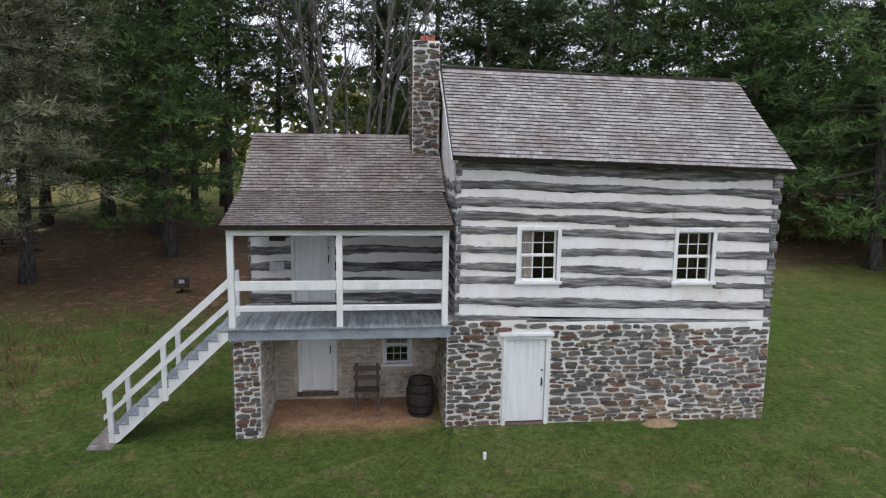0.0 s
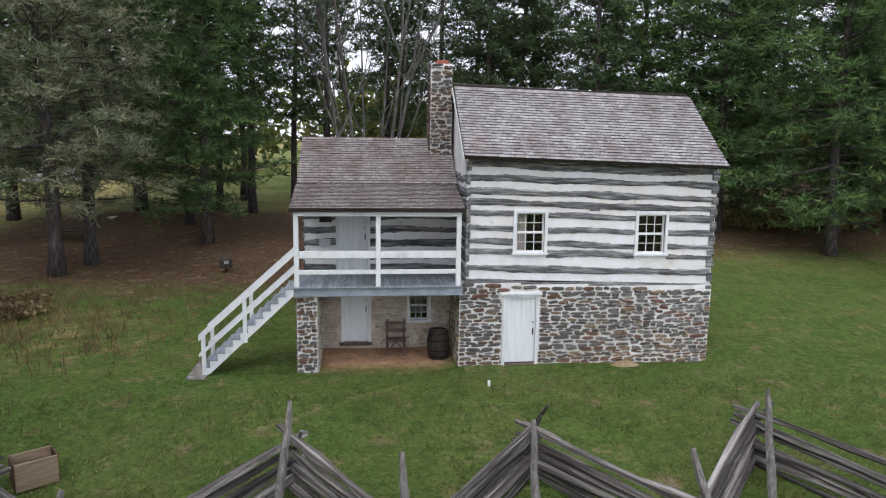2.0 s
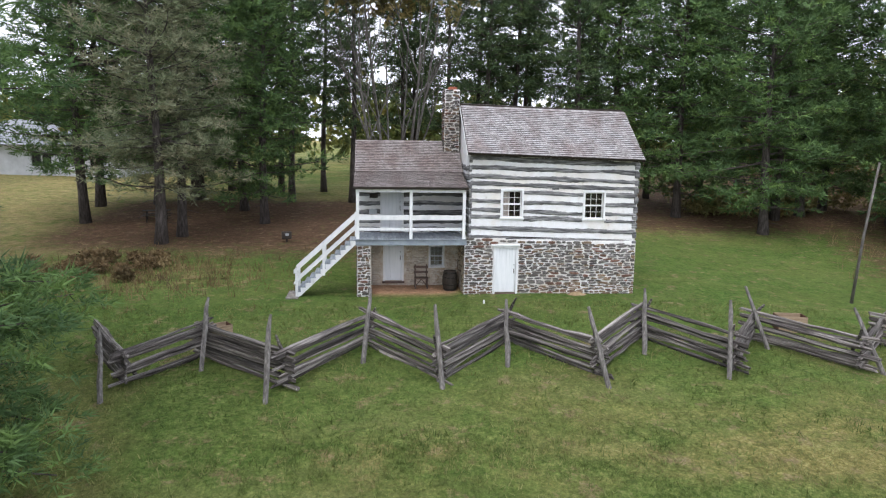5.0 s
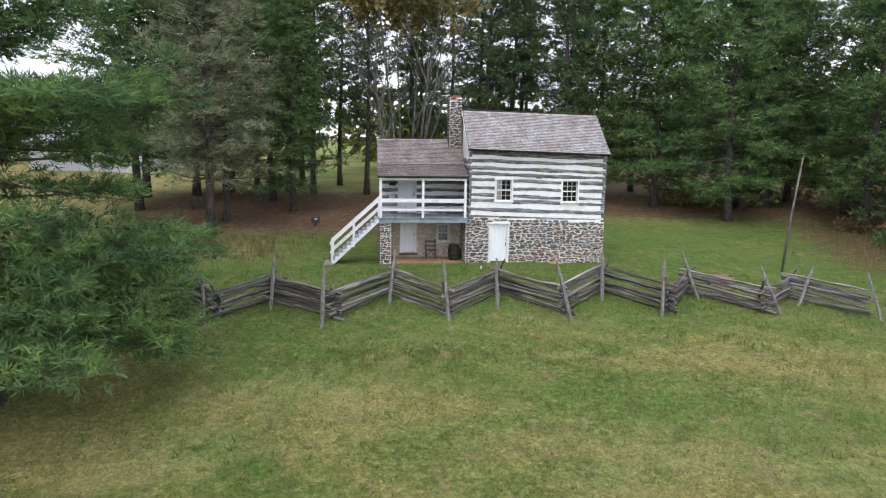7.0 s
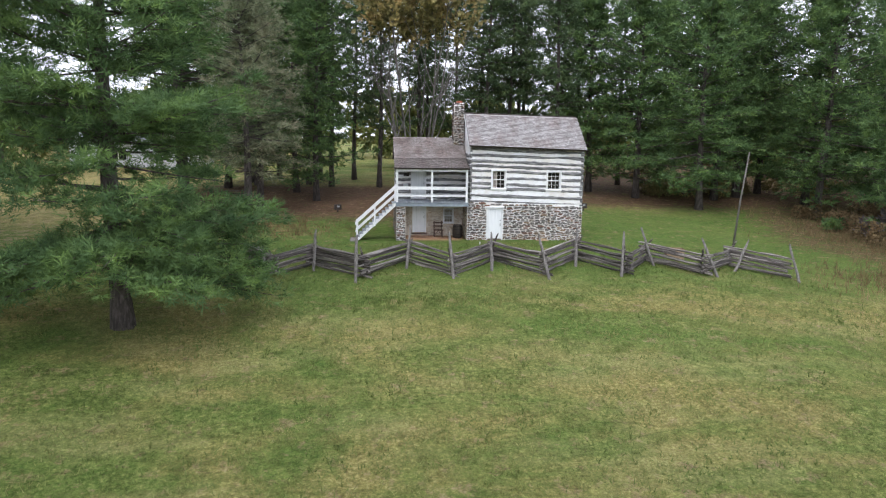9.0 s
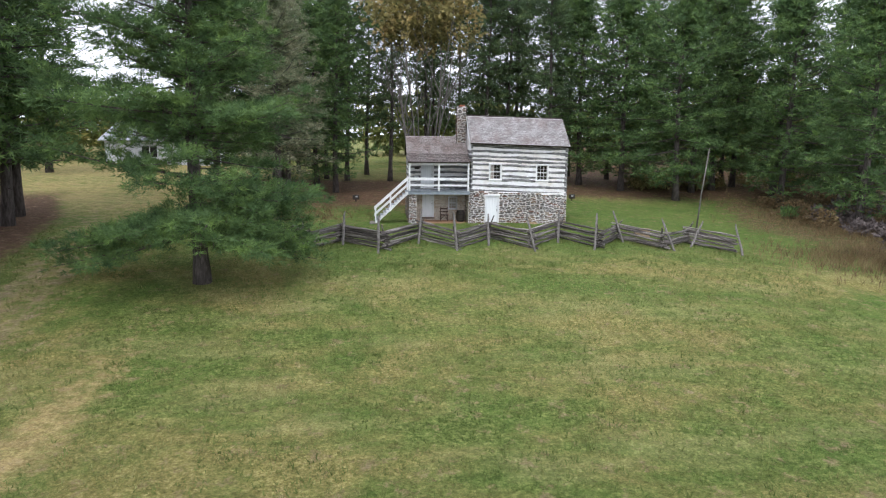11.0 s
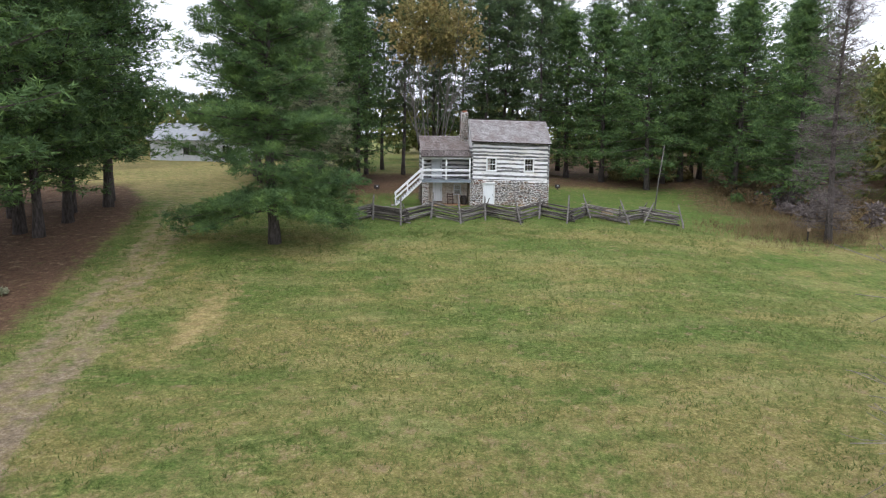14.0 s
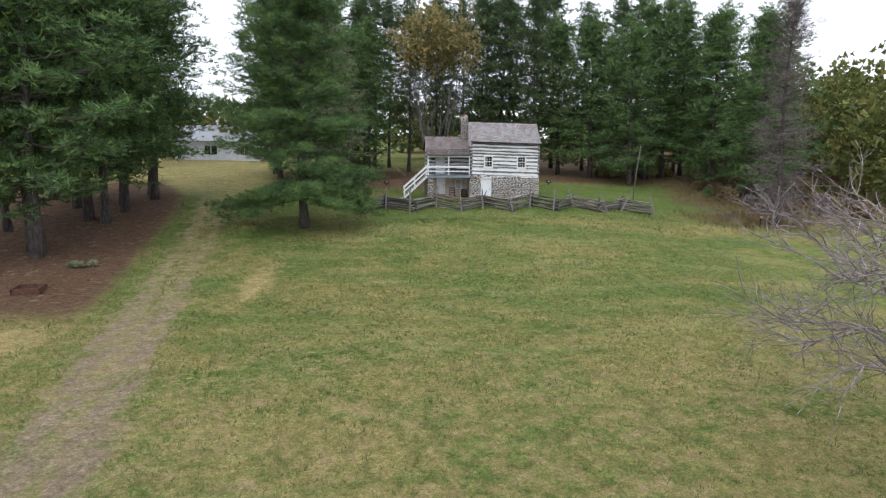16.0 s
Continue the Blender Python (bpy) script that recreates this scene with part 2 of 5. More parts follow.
# ---- mesh helpers ----
class Geo:
    """Gathers vertices and faces for one mesh."""

    def __init__(self):
        self.v, self.f = [], []

    def box(self, x0, x1, y0, y1, z0, z1, m=None):
        k = len(self.v)
        for x in (x0, x1):
            for y in (y0, y1):
                for z in (z0, z1):
                    p = Vector((x, y, z))
                    self.v.append(tuple(m @ p if m else p))
        self.f += [(k, k + 1, k + 3, k + 2), (k + 4, k + 6, k + 7, k + 5), (k, k + 4, k + 5, k + 1), (k + 2, k + 3, k + 7, k + 6),
                   (k, k + 2, k + 6, k + 4), (k + 1, k + 5, k + 7, k + 3)]
        return self

    def tube(self, pts, radii, sides=6, rng=None, wobble=0.0):
        pts = [Vector(p) for p in pts]
        k, n = len(self.v), len(pts)
        for i, (p, r) in enumerate(zip(pts, radii)):
            d = (pts[min(i + 1, n - 1)] - pts[max(i - 1, 0)]).normalized()
            a = d.orthogonal() if i == 0 else (a - d * a.dot(d))
            a = a.normalized()
            b = d.cross(a)
            for s in range(sides):
                q = 2 * math.pi * s / sides
                w = r * (1 + (rng.uniform(-wobble, wobble) if rng else 0))
                self.v.append(tuple(p + (a * math.cos(q) + b * math.sin(q)) * w))
        for i in range(n - 1):
            for s in range(sides):
                t = (s + 1) % sides
                self.f.append((k + i * sides + s, k + i * sides + t, k + (i + 1) * sides + t, k + (i + 1) * sides + s))
        self.f.append(tuple(k + s for s in reversed(range(sides))))
        self.f.append(tuple(k + (n - 1) * sides + s for s in range(sides)))
        return self

    def mesh(self, name, material, smooth=False, bevel=0.0, weld=False):
        me = bpy.data.meshes.new(name)
        me.from_pydata(self.v, [], self.f)
        if bevel or weld:
            bm = bmesh.new()
            bm.from_mesh(me)
            if weld:
                bmesh.ops.remove_doubles(bm, verts=bm.verts[:], dist=0.0005)
            if bevel:
                bmesh.ops.bevel(bm, geom=bm.edges[:], offset=bevel, segments=1, affect="EDGES")
            bm.to_mesh(me)
            bm.free()
        me.materials.append(material)
        if smooth:
            me.shade_smooth()
        me.update()
        return me


def thing(name, label, category, group="", kind="", at=(0, 0, 0)):
    ob = new(name)
    ob.location = at
    return tagged(ob, label, category, group, kind)


def part(name, me, parent=None, label="", at=None):
    ob = new(name, me)
    ob.parent = parent
    if at is not None:
        ob.matrix_basis = at
    if label:
        ob["label"] = label
    return ob


def tri_mesh(name, v, tri, material):
    """A mesh from numpy arrays of vertices and triangles."""
    me = bpy.data.meshes.new(name)
    me.vertices.add(len(v))
    me.vertices.foreach_set("co", v.astype(np.float32).ravel())
    me.loops.add(tri.size)
    me.loops.foreach_set("vertex_index", tri.astype(np.int32).ravel())
    me.polygons.add(len(tri))
    me.polygons.foreach_set("loop_start", np.arange(0, tri.size, 3, dtype=np.int32))
    me.materials.append(material)
    me.update(calc_edges=True)
    me.validate()
    return me


# ---- the ground ----
GROUND_Y = [-200, -110, -72, -47, -40, -31, -24.5, -19, -13, -8, -2, 3, 12, 30, 60, 120, 300]
GROUND_Z = [-8, -6.0, -4.6, -3.45, -3.1, -2.95, -2.3, -1.75, -.75, -.4, 0, .1, .55, 1.5, 3.0, 5, 8]


def gz(x, y):
    """The height of the ground."""
    offs = (-4, -2, 0, 2, 4) if abs(y) > 4 else (-1, 0, 1)
    z = sum(float(np.interp(y + o, GROUND_Y, GROUND_Z)) for o in offs) / len(offs)
    sx = max(0.0, x - 8)
    z -= 0.9 * (1 - math.exp(-(sx / 9) ** 2)) * (1 if y < 5 else max(0.0, 1 - (y - 5) / 20))
    return z


def ground_axis(near, far, fine, ratio):
    out, q, step = [0.0], 0.0, fine
    while q < far:
        if q > near:
            step *= ratio
        q += step
        out.append(q)
    return out


def smooth_step(a, b, q):
    q = min(1.0, max(0.0, (q - a) / (b - a)))
    return q * q * (3 - 2 * q)


TRACK = [(-17.0, -75), (-19.3, -52), (-21.2, -40), (-22.7, -29), (-24.2, -13), (-29.5, 11), (-33, 40), (-38, 70)]


def track_x(y):
    return float(np.interp(y, [p[1] for p in TRACK], [p[0] for p in TRACK]))


def cover(x, y):
    """How far the ground is needle bed, wheel track, straw and bare dirt at a place."""
    edge = float(np.interp(y, [-80, -48, -35, -21, -8, 3, 14], [-20, -22.4, -25, -26.8, -28.2, -31, -36]))
    bed = smooth_step(1.2, -1.2, x - edge) * smooth_step(24, 10, y) * smooth_step(-40, -33, y)
    back = smooth_step(3.0, 13, y - 0.1 * abs(x + 9)) * smooth_step(-27, -21, x) * smooth_step(33, 27, y) * smooth_step(7, 1, x)
    right = smooth_step(21, 26, x - 0.3 * abs(y - 2)) * smooth_step(-16, -8, y)
    woods = smooth_step(13.0, 20, y) * smooth_step(-6, 4, x)
    bed = max(bed, 0.95 * back, 0.85 * woods, 0.62 * right)
    d = abs(x - track_x(y))
    rut = (0.5 * math.exp(-((d - 0.95) / 0.5) ** 2) + 0.3 * math.exp(-(d / 1.7) ** 2)) * (0.55 + 0.45 * smooth_step(-24, -42, y)) * smooth_step(20, -10, y) * 1.3
    straw = 0.9 * math.exp(-((x + 17.2 - 0.03 * (y + 28)) / 1.0) ** 2 - ((y + 29.5) / 6.0) ** 2)
    straw = max(straw, 0.5 * math.exp(-(d / 2.0) ** 2) * smooth_step(12, -6, y))
    straw = max(straw, 0.35 * math.exp(-((x + 13.5) / 4) ** 2 - ((y - 4) / 3.5) ** 2),
                0.9 * math.exp(-((x - 33) / 5) ** 2 - ((y + 4) / 9) ** 2), 0.6 * math.exp(-((x + 4) / 2.2) ** 2 - ((y + 13.2) / 0.5) ** 2),
                0.75 * math.exp(-((x + 27) / 3.0) ** 2 - ((y + 40) / 5) ** 2))
    dirt = smooth_step(-5.0, -4.2, x) * smooth_step(0.1, -0.2, x) * smooth_step(-0.3, 0.5, y) * smooth_step(2.8, 2.2, y) * 1.3
    straw = max(straw, 0.36 * smooth_step(-32, -50, y), 0.5 * smooth_step(-4, 10, y) * smooth_step(-16, -24, x))
    swath = math.exp(-((y + 15.2 + 0.16 * x + 1.2 * math.sin(x * 0.16)) / 1.1) ** 2) * smooth_step(-15, -10, x)
    strip = math.exp(-((x + 28.2 + 0.12 * y) / 1.3) ** 2) * smooth_step(-34, -26, y) * smooth_step(6, -4, y)
    lush = max(smooth_step(-12.5, -11.5, y) * (0.55 + 0.45 * smooth_step(-10, -4.5, y)) * smooth_step(20, 12, y) * smooth_step(-24, -15, x), 0.8 * swath, 0.9 * strip)
    return bed, rut * (1 - bed), straw * (1 - bed), dirt, lush


def build_ground():
    xa = ground_axis(46, 2500, 0.8, 1.16)
    xs = [-q - 8 for q in reversed(xa[1:])] + [q - 8 for q in xa]
    ya = ground_axis(62, 2500, 0.8, 1.16)
    ys = [-q - 20 for q in reversed(ya[1:])] + [q - 20 for q in ya]
    v = [(x, y, gz(x, y) + 0.05 * noise.noise((x * 0.22, y * 0.22, 0.0)) - (0.04 * math.exp(-((abs(x - track_x(y)) - 0.85) / 0.4) ** 2) if y < 10 else 0)) for y in ys for x in xs]
    w = len(xs)
    f = [(j * w + i, j * w + i + 1, (j + 1) * w + i + 1, (j + 1) * w + i) for j in range(len(ys) - 1) for i in range(w - 1)]
    me = bpy.data.meshes.new("ground")
    me.from_pydata(v, [], f)
    lay = np.array([cover(p[0], p[1]) for p in v], dtype=np.float32)
    for k, nm in enumerate(("bed", "track", "straw", "dirt", "lush")):
        at = me.attributes.new(nm, "FLOAT", "POINT")
        at.data.foreach_set("value", np.ascontiguousarray(lay[:, k]))
    me.shade_smooth()
    m = bpy.data.materials.new("meadow")
    m.use_nodes = True
    n, l = m.node_tree.nodes, m.node_tree.links
    b = n["Principled BSDF"]
    b.inputs["Roughness"].default_value, b.inputs["Specular IOR Level"].default_value = 0.95, 0.1
    geo = n.new("ShaderNodeNewGeometry")

    def tex(scale, detail=8.0, rough=0.6, distort=0.0, stretch=None):
        t = n.new("ShaderNodeTexNoise")
        t.inputs["Scale"].default_value, t.inputs["Detail"].default_value = scale, detail
        t.inputs["Roughness"].default_value, t.inputs["Distortion"].default_value = rough, distort
        if stretch:
            turn = n.new("ShaderNodeMapping")
            turn.inputs["Rotation"].default_value = (0, 0, 0.12)
            turn.inputs["Scale"].default_value = stretch
            l.new(geo.outputs["Position"], turn.inputs["Vector"])
            l.new(turn.outputs[0], t.inputs["Vector"])
        else:
            l.new(geo.outputs["Position"], t.inputs["Vector"])
        return t.outputs["Fac"]

    def ramp(fac, *stops):
        r = n.new("ShaderNodeValToRGB")
        els = r.color_ramp.elements
        while len(els) < len(stops):
            els.new(0.5)
        for e, (p, c) in zip(els, stops):
            e.position, e.color = p, (*c, 1)
        l.new(fac, r.inputs["Fac"])
        return r.outputs["Color"]

    def mix(fac, a, c):
        x = n.new("ShaderNodeMixRGB")
        l.new(fac, x.inputs["Fac"])
        l.new(a, x.inputs["Color1"])
        l.new(c, x.inputs["Color2"])
        return x.outputs["Color"]

    def rough_mask(name, soft=1.4):
        a = n.new("ShaderNodeAttribute")
        a.attribute_name = name
        s = n.new("ShaderNodeMath")
        s.operation = "MULTIPLY_ADD"
        l.new(tex(1.3, 9.0, 0.75), s.inputs[0])
        s.inputs[1].default_value = soft * 2
        l.new(a.outputs["Fac"], s.inputs[2])
        r = n.new("ShaderNodeMapRange")
        r.inputs["From Min"].default_value, r.inputs["From Max"].default_value = 0.15 + soft, 0.85 + soft
        l.new(s.outputs[0], r.inputs["Value"])
        return r.outputs[0]

    fine = ramp(tex(5.0, 12.0, 0.8), (0.36, (0.04, 0.066, 0.014)), (0.5, (0.105, 0.142, 0.036)), (0.63, (0.23, 0.255, 0.085)))
    dry = ramp(tex(7.0, 12.0, 0.8), (0.36, (0.095, 0.088, 0.028)), (0.5, (0.215, 0.184, 0.066)), (0.63, (0.395, 0.33, 0.148)))
    lush = ramp(tex(6.0, 12.0, 0.8), (0.32, (0.024, 0.056, 0.012)), (0.5, (0.068, 0.125, 0.026)), (0.68, (0.15, 0.21, 0.052)))
    wide = n.new("ShaderNodeMapRange")
    wide.inputs["From Min"].default_value, wide.inputs["From Max"].default_value, wide.inputs["To Max"].default_value = 0.44, 0.58, 0.8
    l.new(tex(0.2, 9.0, 0.66, 0.5, (0.55, 1.0, 1.0)), wide.inputs["Value"])
    green = n.new("ShaderNodeAttribute")
    green.attribute_name = "lush"
    blade = n.new("ShaderNodeMapRange")
    blade.inputs["From Min"].default_value, blade.inputs["From Max"].default_value = 0.3, 0.7
    blade.inputs["To Min"].default_value, blade.inputs["To Max"].default_value = 0.55, 1.5
    l.new(tex(13.0, 8.0, 0.75), blade.inputs["Value"])
    col = mix(wide.outputs[0], fine, dry)
    dark = n.new("ShaderNodeMapRange")
    dark.inputs["From Min"].default_value, dark.inputs["From Max"].default_value, dark.inputs["To Max"].default_value = 0.5, 0.66, 0.8
    l.new(tex(0.13, 10.0, 0.72, 0.8), dark.inputs["Value"])
    col = mix(dark.outputs[0], col, lush)
    mown = n.new("ShaderNodeMapRange")
    mown.inputs["From Min"].default_value, mown.inputs["From Max"].default_value, mown.inputs["To Max"].default_value = 0.5, 0.66, 0.45
    l.new(tex(0.45, 8.0, 0.6, 0.3, (0.42, 1.0, 1.0)), mown.inputs["Value"])
    pale = ramp(tex(8.0, 12.0, 0.8), (0.34, (0.13, 0.13, 0.045)), (0.5, (0.258, 0.245, 0.1)), (0.66, (0.42, 0.39, 0.2)))
    col = mix(mown.outputs[0], col, pale)
    some = n.new("ShaderNodeMath")
    some.operation = "MULTIPLY"
    some.inputs[1].default_value = 0.72
    l.new(green.outputs["Fac"], some.inputs[0])
    col = mix(some.outputs[0], col, lush)
    bed = ramp(tex(4.0, 12.0, 0.8), (0.3, (0.045, 0.026, 0.017)), (0.5, (0.105, 0.062, 0.04)), (0.7, (0.19, 0.12, 0.078)))
    road = ramp(tex(5.0, 12.0, 0.8), (0.3, (0.11, 0.08, 0.05)), (0.5, (0.22, 0.17, 0.115)), (0.68, (0.38, 0.32, 0.245)))
    straw = ramp(tex(6.0, 12.0, 0.8), (0.3, (0.17, 0.125, 0.05)), (0.5, (0.32, 0.245, 0.11)), (0.7, (0.45, 0.37, 0.2)))
    clay = ramp(tex(3.0, 10.0, 0.7), (0.3, (0.36, 0.2, 0.115)), (0.7, (0.55, 0.35, 0.23)))
    col = mix(rough_mask("bed"), col, bed)
    col = mix(rough_mask("straw"), col, straw)
    col = mix(rough_mask("track"), col, road)
    col = mix(rough_mask("dirt", 0.1), col, clay)
    tuft = n.new("ShaderNodeHueSaturation")
    clump = n.new("ShaderNodeMapRange")
    clump.inputs["From Min"].default_value, clump.inputs["From Max"].default_value = 0.32, 0.68
    clump.inputs["To Min"].default_value, clump.inputs["To Max"].default_value = 0.8, 1.2
    l.new(tex(1.6, 6.0, 0.65, 0.4), clump.inputs["Value"])
    both = n.new("ShaderNodeMath")
    both.operation = "MULTIPLY"
    l.new(blade.outputs[0], both.inputs[0])
    l.new(clump.outputs[0], both.inputs[1])
    l.new(both.outputs[0], tuft.inputs["Value"])
    l.new(col, tuft.inputs["Color"])
    col = tuft.outputs["Color"]
    l.new(col, b.inputs["Base Color"])
    bp = n.new("ShaderNodeBump")
    bp.inputs["Strength"].default_value, bp.inputs["Distance"].default_value = 0.9, 0.12
    l.new(tex(9.0, 10.0, 0.8), bp.inputs["Height"])
    l.new(bp.outputs["Normal"], b.inputs["Normal"])
    me.materials.append(m)
    return tagged(new("ground", me), "mown green meadow with dry patches, needle beds and a wheel track", "ground", kind="structure")


build_ground()

# ---- the log house ----
DROP = -0.028          # the old house leans: its level lines fall to the east
house = thing("log_house", "two-storey log house with white chinking on a stone cellar storey", "house")
R = random.Random(11)


def shear(me):
    for p in me.vertices:
        p.co.z += DROP * p.co.x
    return me


def wall_cells(geo, u0, u1, z0, z1, t0, t1, holes, axis="x"):
    """A wall along x (or y) with openings (u0, u1, z0, z1), as boxes that butt."""
    us = sorted({u0, u1, *[q for h in holes for q in h[:2]]})
    for a, b in zip(us, us[1:]):
        cuts = sorted((h[2], h[3]) for h in holes if h[0] <= a and h[1] >= b)
        z = z0
        for c0, c1 in cuts + [(z1, z1)]:
            if c0 > z:
                geo.box(a, b, t0, t1, z, c0) if axis == "x" else geo.box(t0, t1, a, b, z, c0)
            z = max(z, c1)
    return geo


def log_mesh(length, h, d, seed):
    """A hewn log along x: wavy upper and lower edge, rounded face."""
    r = random.Random(seed)
    g = Geo()
    n = max(3, int(length / 0.08))
    ph = [r.uniform(0, 9) for _ in range(4)]
    ring = 8
    for i in range(n + 1):
        x = length * i / n
        top = h * (0.5 + 0.4 * noise.noise((x * 0.6, ph[0], 0)) + 0.13 * noise.noise((x * 3.3, ph[1], 3)) + 0.12 * noise.noise((x * 9, ph[1], 5)))
        bot = -h * (0.5 + 0.4 * noise.noise((x * 0.6, ph[2], 6)) + 0.13 * noise.noise((x * 3.3, ph[3], 9)) + 0.12 * noise.noise((x * 9, ph[2], 5)))
        out = d * (1 + 0.3 * noise.noise((x * 1.7, ph[0], 4)))
        for y, z in ((0, top), (-out * 0.6, top * 0.93), (-out, top * 0.6), (-out * 1.05, 0), (-out, bot * 0.6), (-out * 0.6, bot * 0.93), (0, bot), (0.02, 0)):
            g.v.append((x, y, z))
    for i in range(n):
        for s in range(ring):
            t = (s + 1) % ring
            g.f.append((i * ring + s, (i + 1) * ring + s, (i + 1) * ring + t, i * ring + t))
    g.f.append(tuple(range(ring)))
    g.f.append(tuple(n * ring + s for s in reversed(range(ring))))
    return g.mesh("log", M_LOG, True)


FRONT_LOGS = [2.60, 3.03, 3.42, 3.71, 4.11, 4.53, 4.91, 5.22, 5.60]
WIN = [(1.42, 2.24, 3.41, 4.54), (5.02, 5.84, 3.47, 4.60)]   # openings of the front wall, before the lean


def log_row(wall, z, x0, x1, gaps, h, m=Matrix.Identity(4), seed=0):
    cuts = [x0]
    for a, b in sorted(gaps):
        cuts += [a, b]
    cuts.append(x1)
    for i in range(0, len(cuts), 2):
        a, b = cuts[i], cuts[i + 1]
        if b - a > 0.15:
            zz = z + DROP * (a + b) / 2 if m == Matrix.Identity(4) else z
            at = m @ Matrix.Translation((a, 0, zz)) @ (Matrix.Rotation(-math.atan(DROP), 4, "Y") if m == Matrix.Identity(4) else Matrix.Identity(4))
            part("log", log_mesh(b - a, h, 0.035, seed + i), wall, at=at)


front = part("front_log_wall", shear(wall_cells(Geo(), 0.0, 7.35, 2.6, 6.28, 0.0, 0.22, WIN).mesh("front_log_wall", M_CHINK, weld=True)), house, "dark hewn logs with broad white chinking")
for k, z in enumerate(FRONT_LOGS):
    gaps = [(a - 0.09, b + 0.09) for a, b, c, d in WIN if c - 0.2 < z < d + 0.16]
    log_row(front, z, 0.03, 7.32, gaps, R.uniform(0.145, 0.195), seed=100 + k * 7)
log_row(front, 5.97, 0.03, 7.32, [], 0.2, seed=400)
# the gable walls, with logs that run back; their ends show at the corners
for name, xw, x_in, face, zs in (("west_log_wall", 0.0, 0.22, -1, 0.0), ("east_log_wall", 7.35, 7.13, 1, DROP * 7.35)):
    g = Geo()
    lo, hi = min(xw, x_in), max(xw, x_in)
    g.box(lo, hi, 0.22, 4.8, 2.6, 6.28)
    k = len(g.v)
    for x in (lo, hi):
        g.v += [(x, 0.0, 6.28), (x, 5.02, 6.28), (x, 2.5, 8.05)]
    g.f += [(k, k + 1, k + 2), (k + 3, k + 5, k + 4), (k, k + 3, k + 4, k + 1), (k + 1, k + 4, k + 5, k + 2), (k, k + 2, k + 5, k + 3)]
    w = part(name, shear(g.mesh(name, M_CHINK)), house, "white-chinked gable wall of hewn logs")
    for k, z in enumerate(FRONT_LOGS[:-1]):
        zz = (z + FRONT_LOGS[k + 1]) / 2 + zs
        m = Matrix.Translation((xw, -0.05 if face > 0 else 5.05, 0)) @ Matrix.Rotation(radians(90 * face), 4, "Z")
        log_row(w, zz, 0, 5.1, [], 0.23, m, 700 + k * 9 + face)
for z, zn in zip([FRONT_LOGS[0] - 0.2, *FRONT_LOGS], FRONT_LOGS + [5.97]):
    zm, hh = (z + zn) / 2, (zn - z) * R.uniform(0.5, 0.72)
    for x0, x1 in ((-0.03, R.uniform(0.08, 0.13)), (R.uniform(7.17, 7.22), 7.39)):
        dz = DROP * x0
        part("log_end", Geo().box(x0, x1, -0.045 - R.uniform(0, 0.02), 0.05, zm - hh / 2 + dz, zm + hh / 2 + dz).mesh("log_end", M_LOG, bevel=0.02), front, "notched log end at the corner")
back = part("back_log_wall", shear(Geo().box(0.0, 7.35, 4.8, 5.02, 2.6, 6.28).mesh("back_log_wall", M_CHINK)), house)
part("upper_floor", Geo().box(0.22, 7.13, 0.22, 4.8, 2.45, 2.58).mesh("upper_floor", M_DARKWOOD), house)
# added box behind the windows, dark in colour so the panes look unlit
part("inner_wall", Geo().box(0.25, 7.1, 2.4, 2.5, 2.6, 5.9).box(0.23, 0.27, 0.25, 2.4, 2.6, 5.9).box(7.08, 7.12, 0.25, 2.4, 2.6, 5.9).box(0.27, 7.08, 0.25, 2.4, 5.9, 5.94).mesh("inner_wall", M_INNER), house)
part("chinking_hole", Geo().box(3.55, 3.85, -0.035, 0.02, 4.56, 4.69).mesh("chinking_hole", M_LOG, bevel=0.01), front, "bare log end in the chinking")


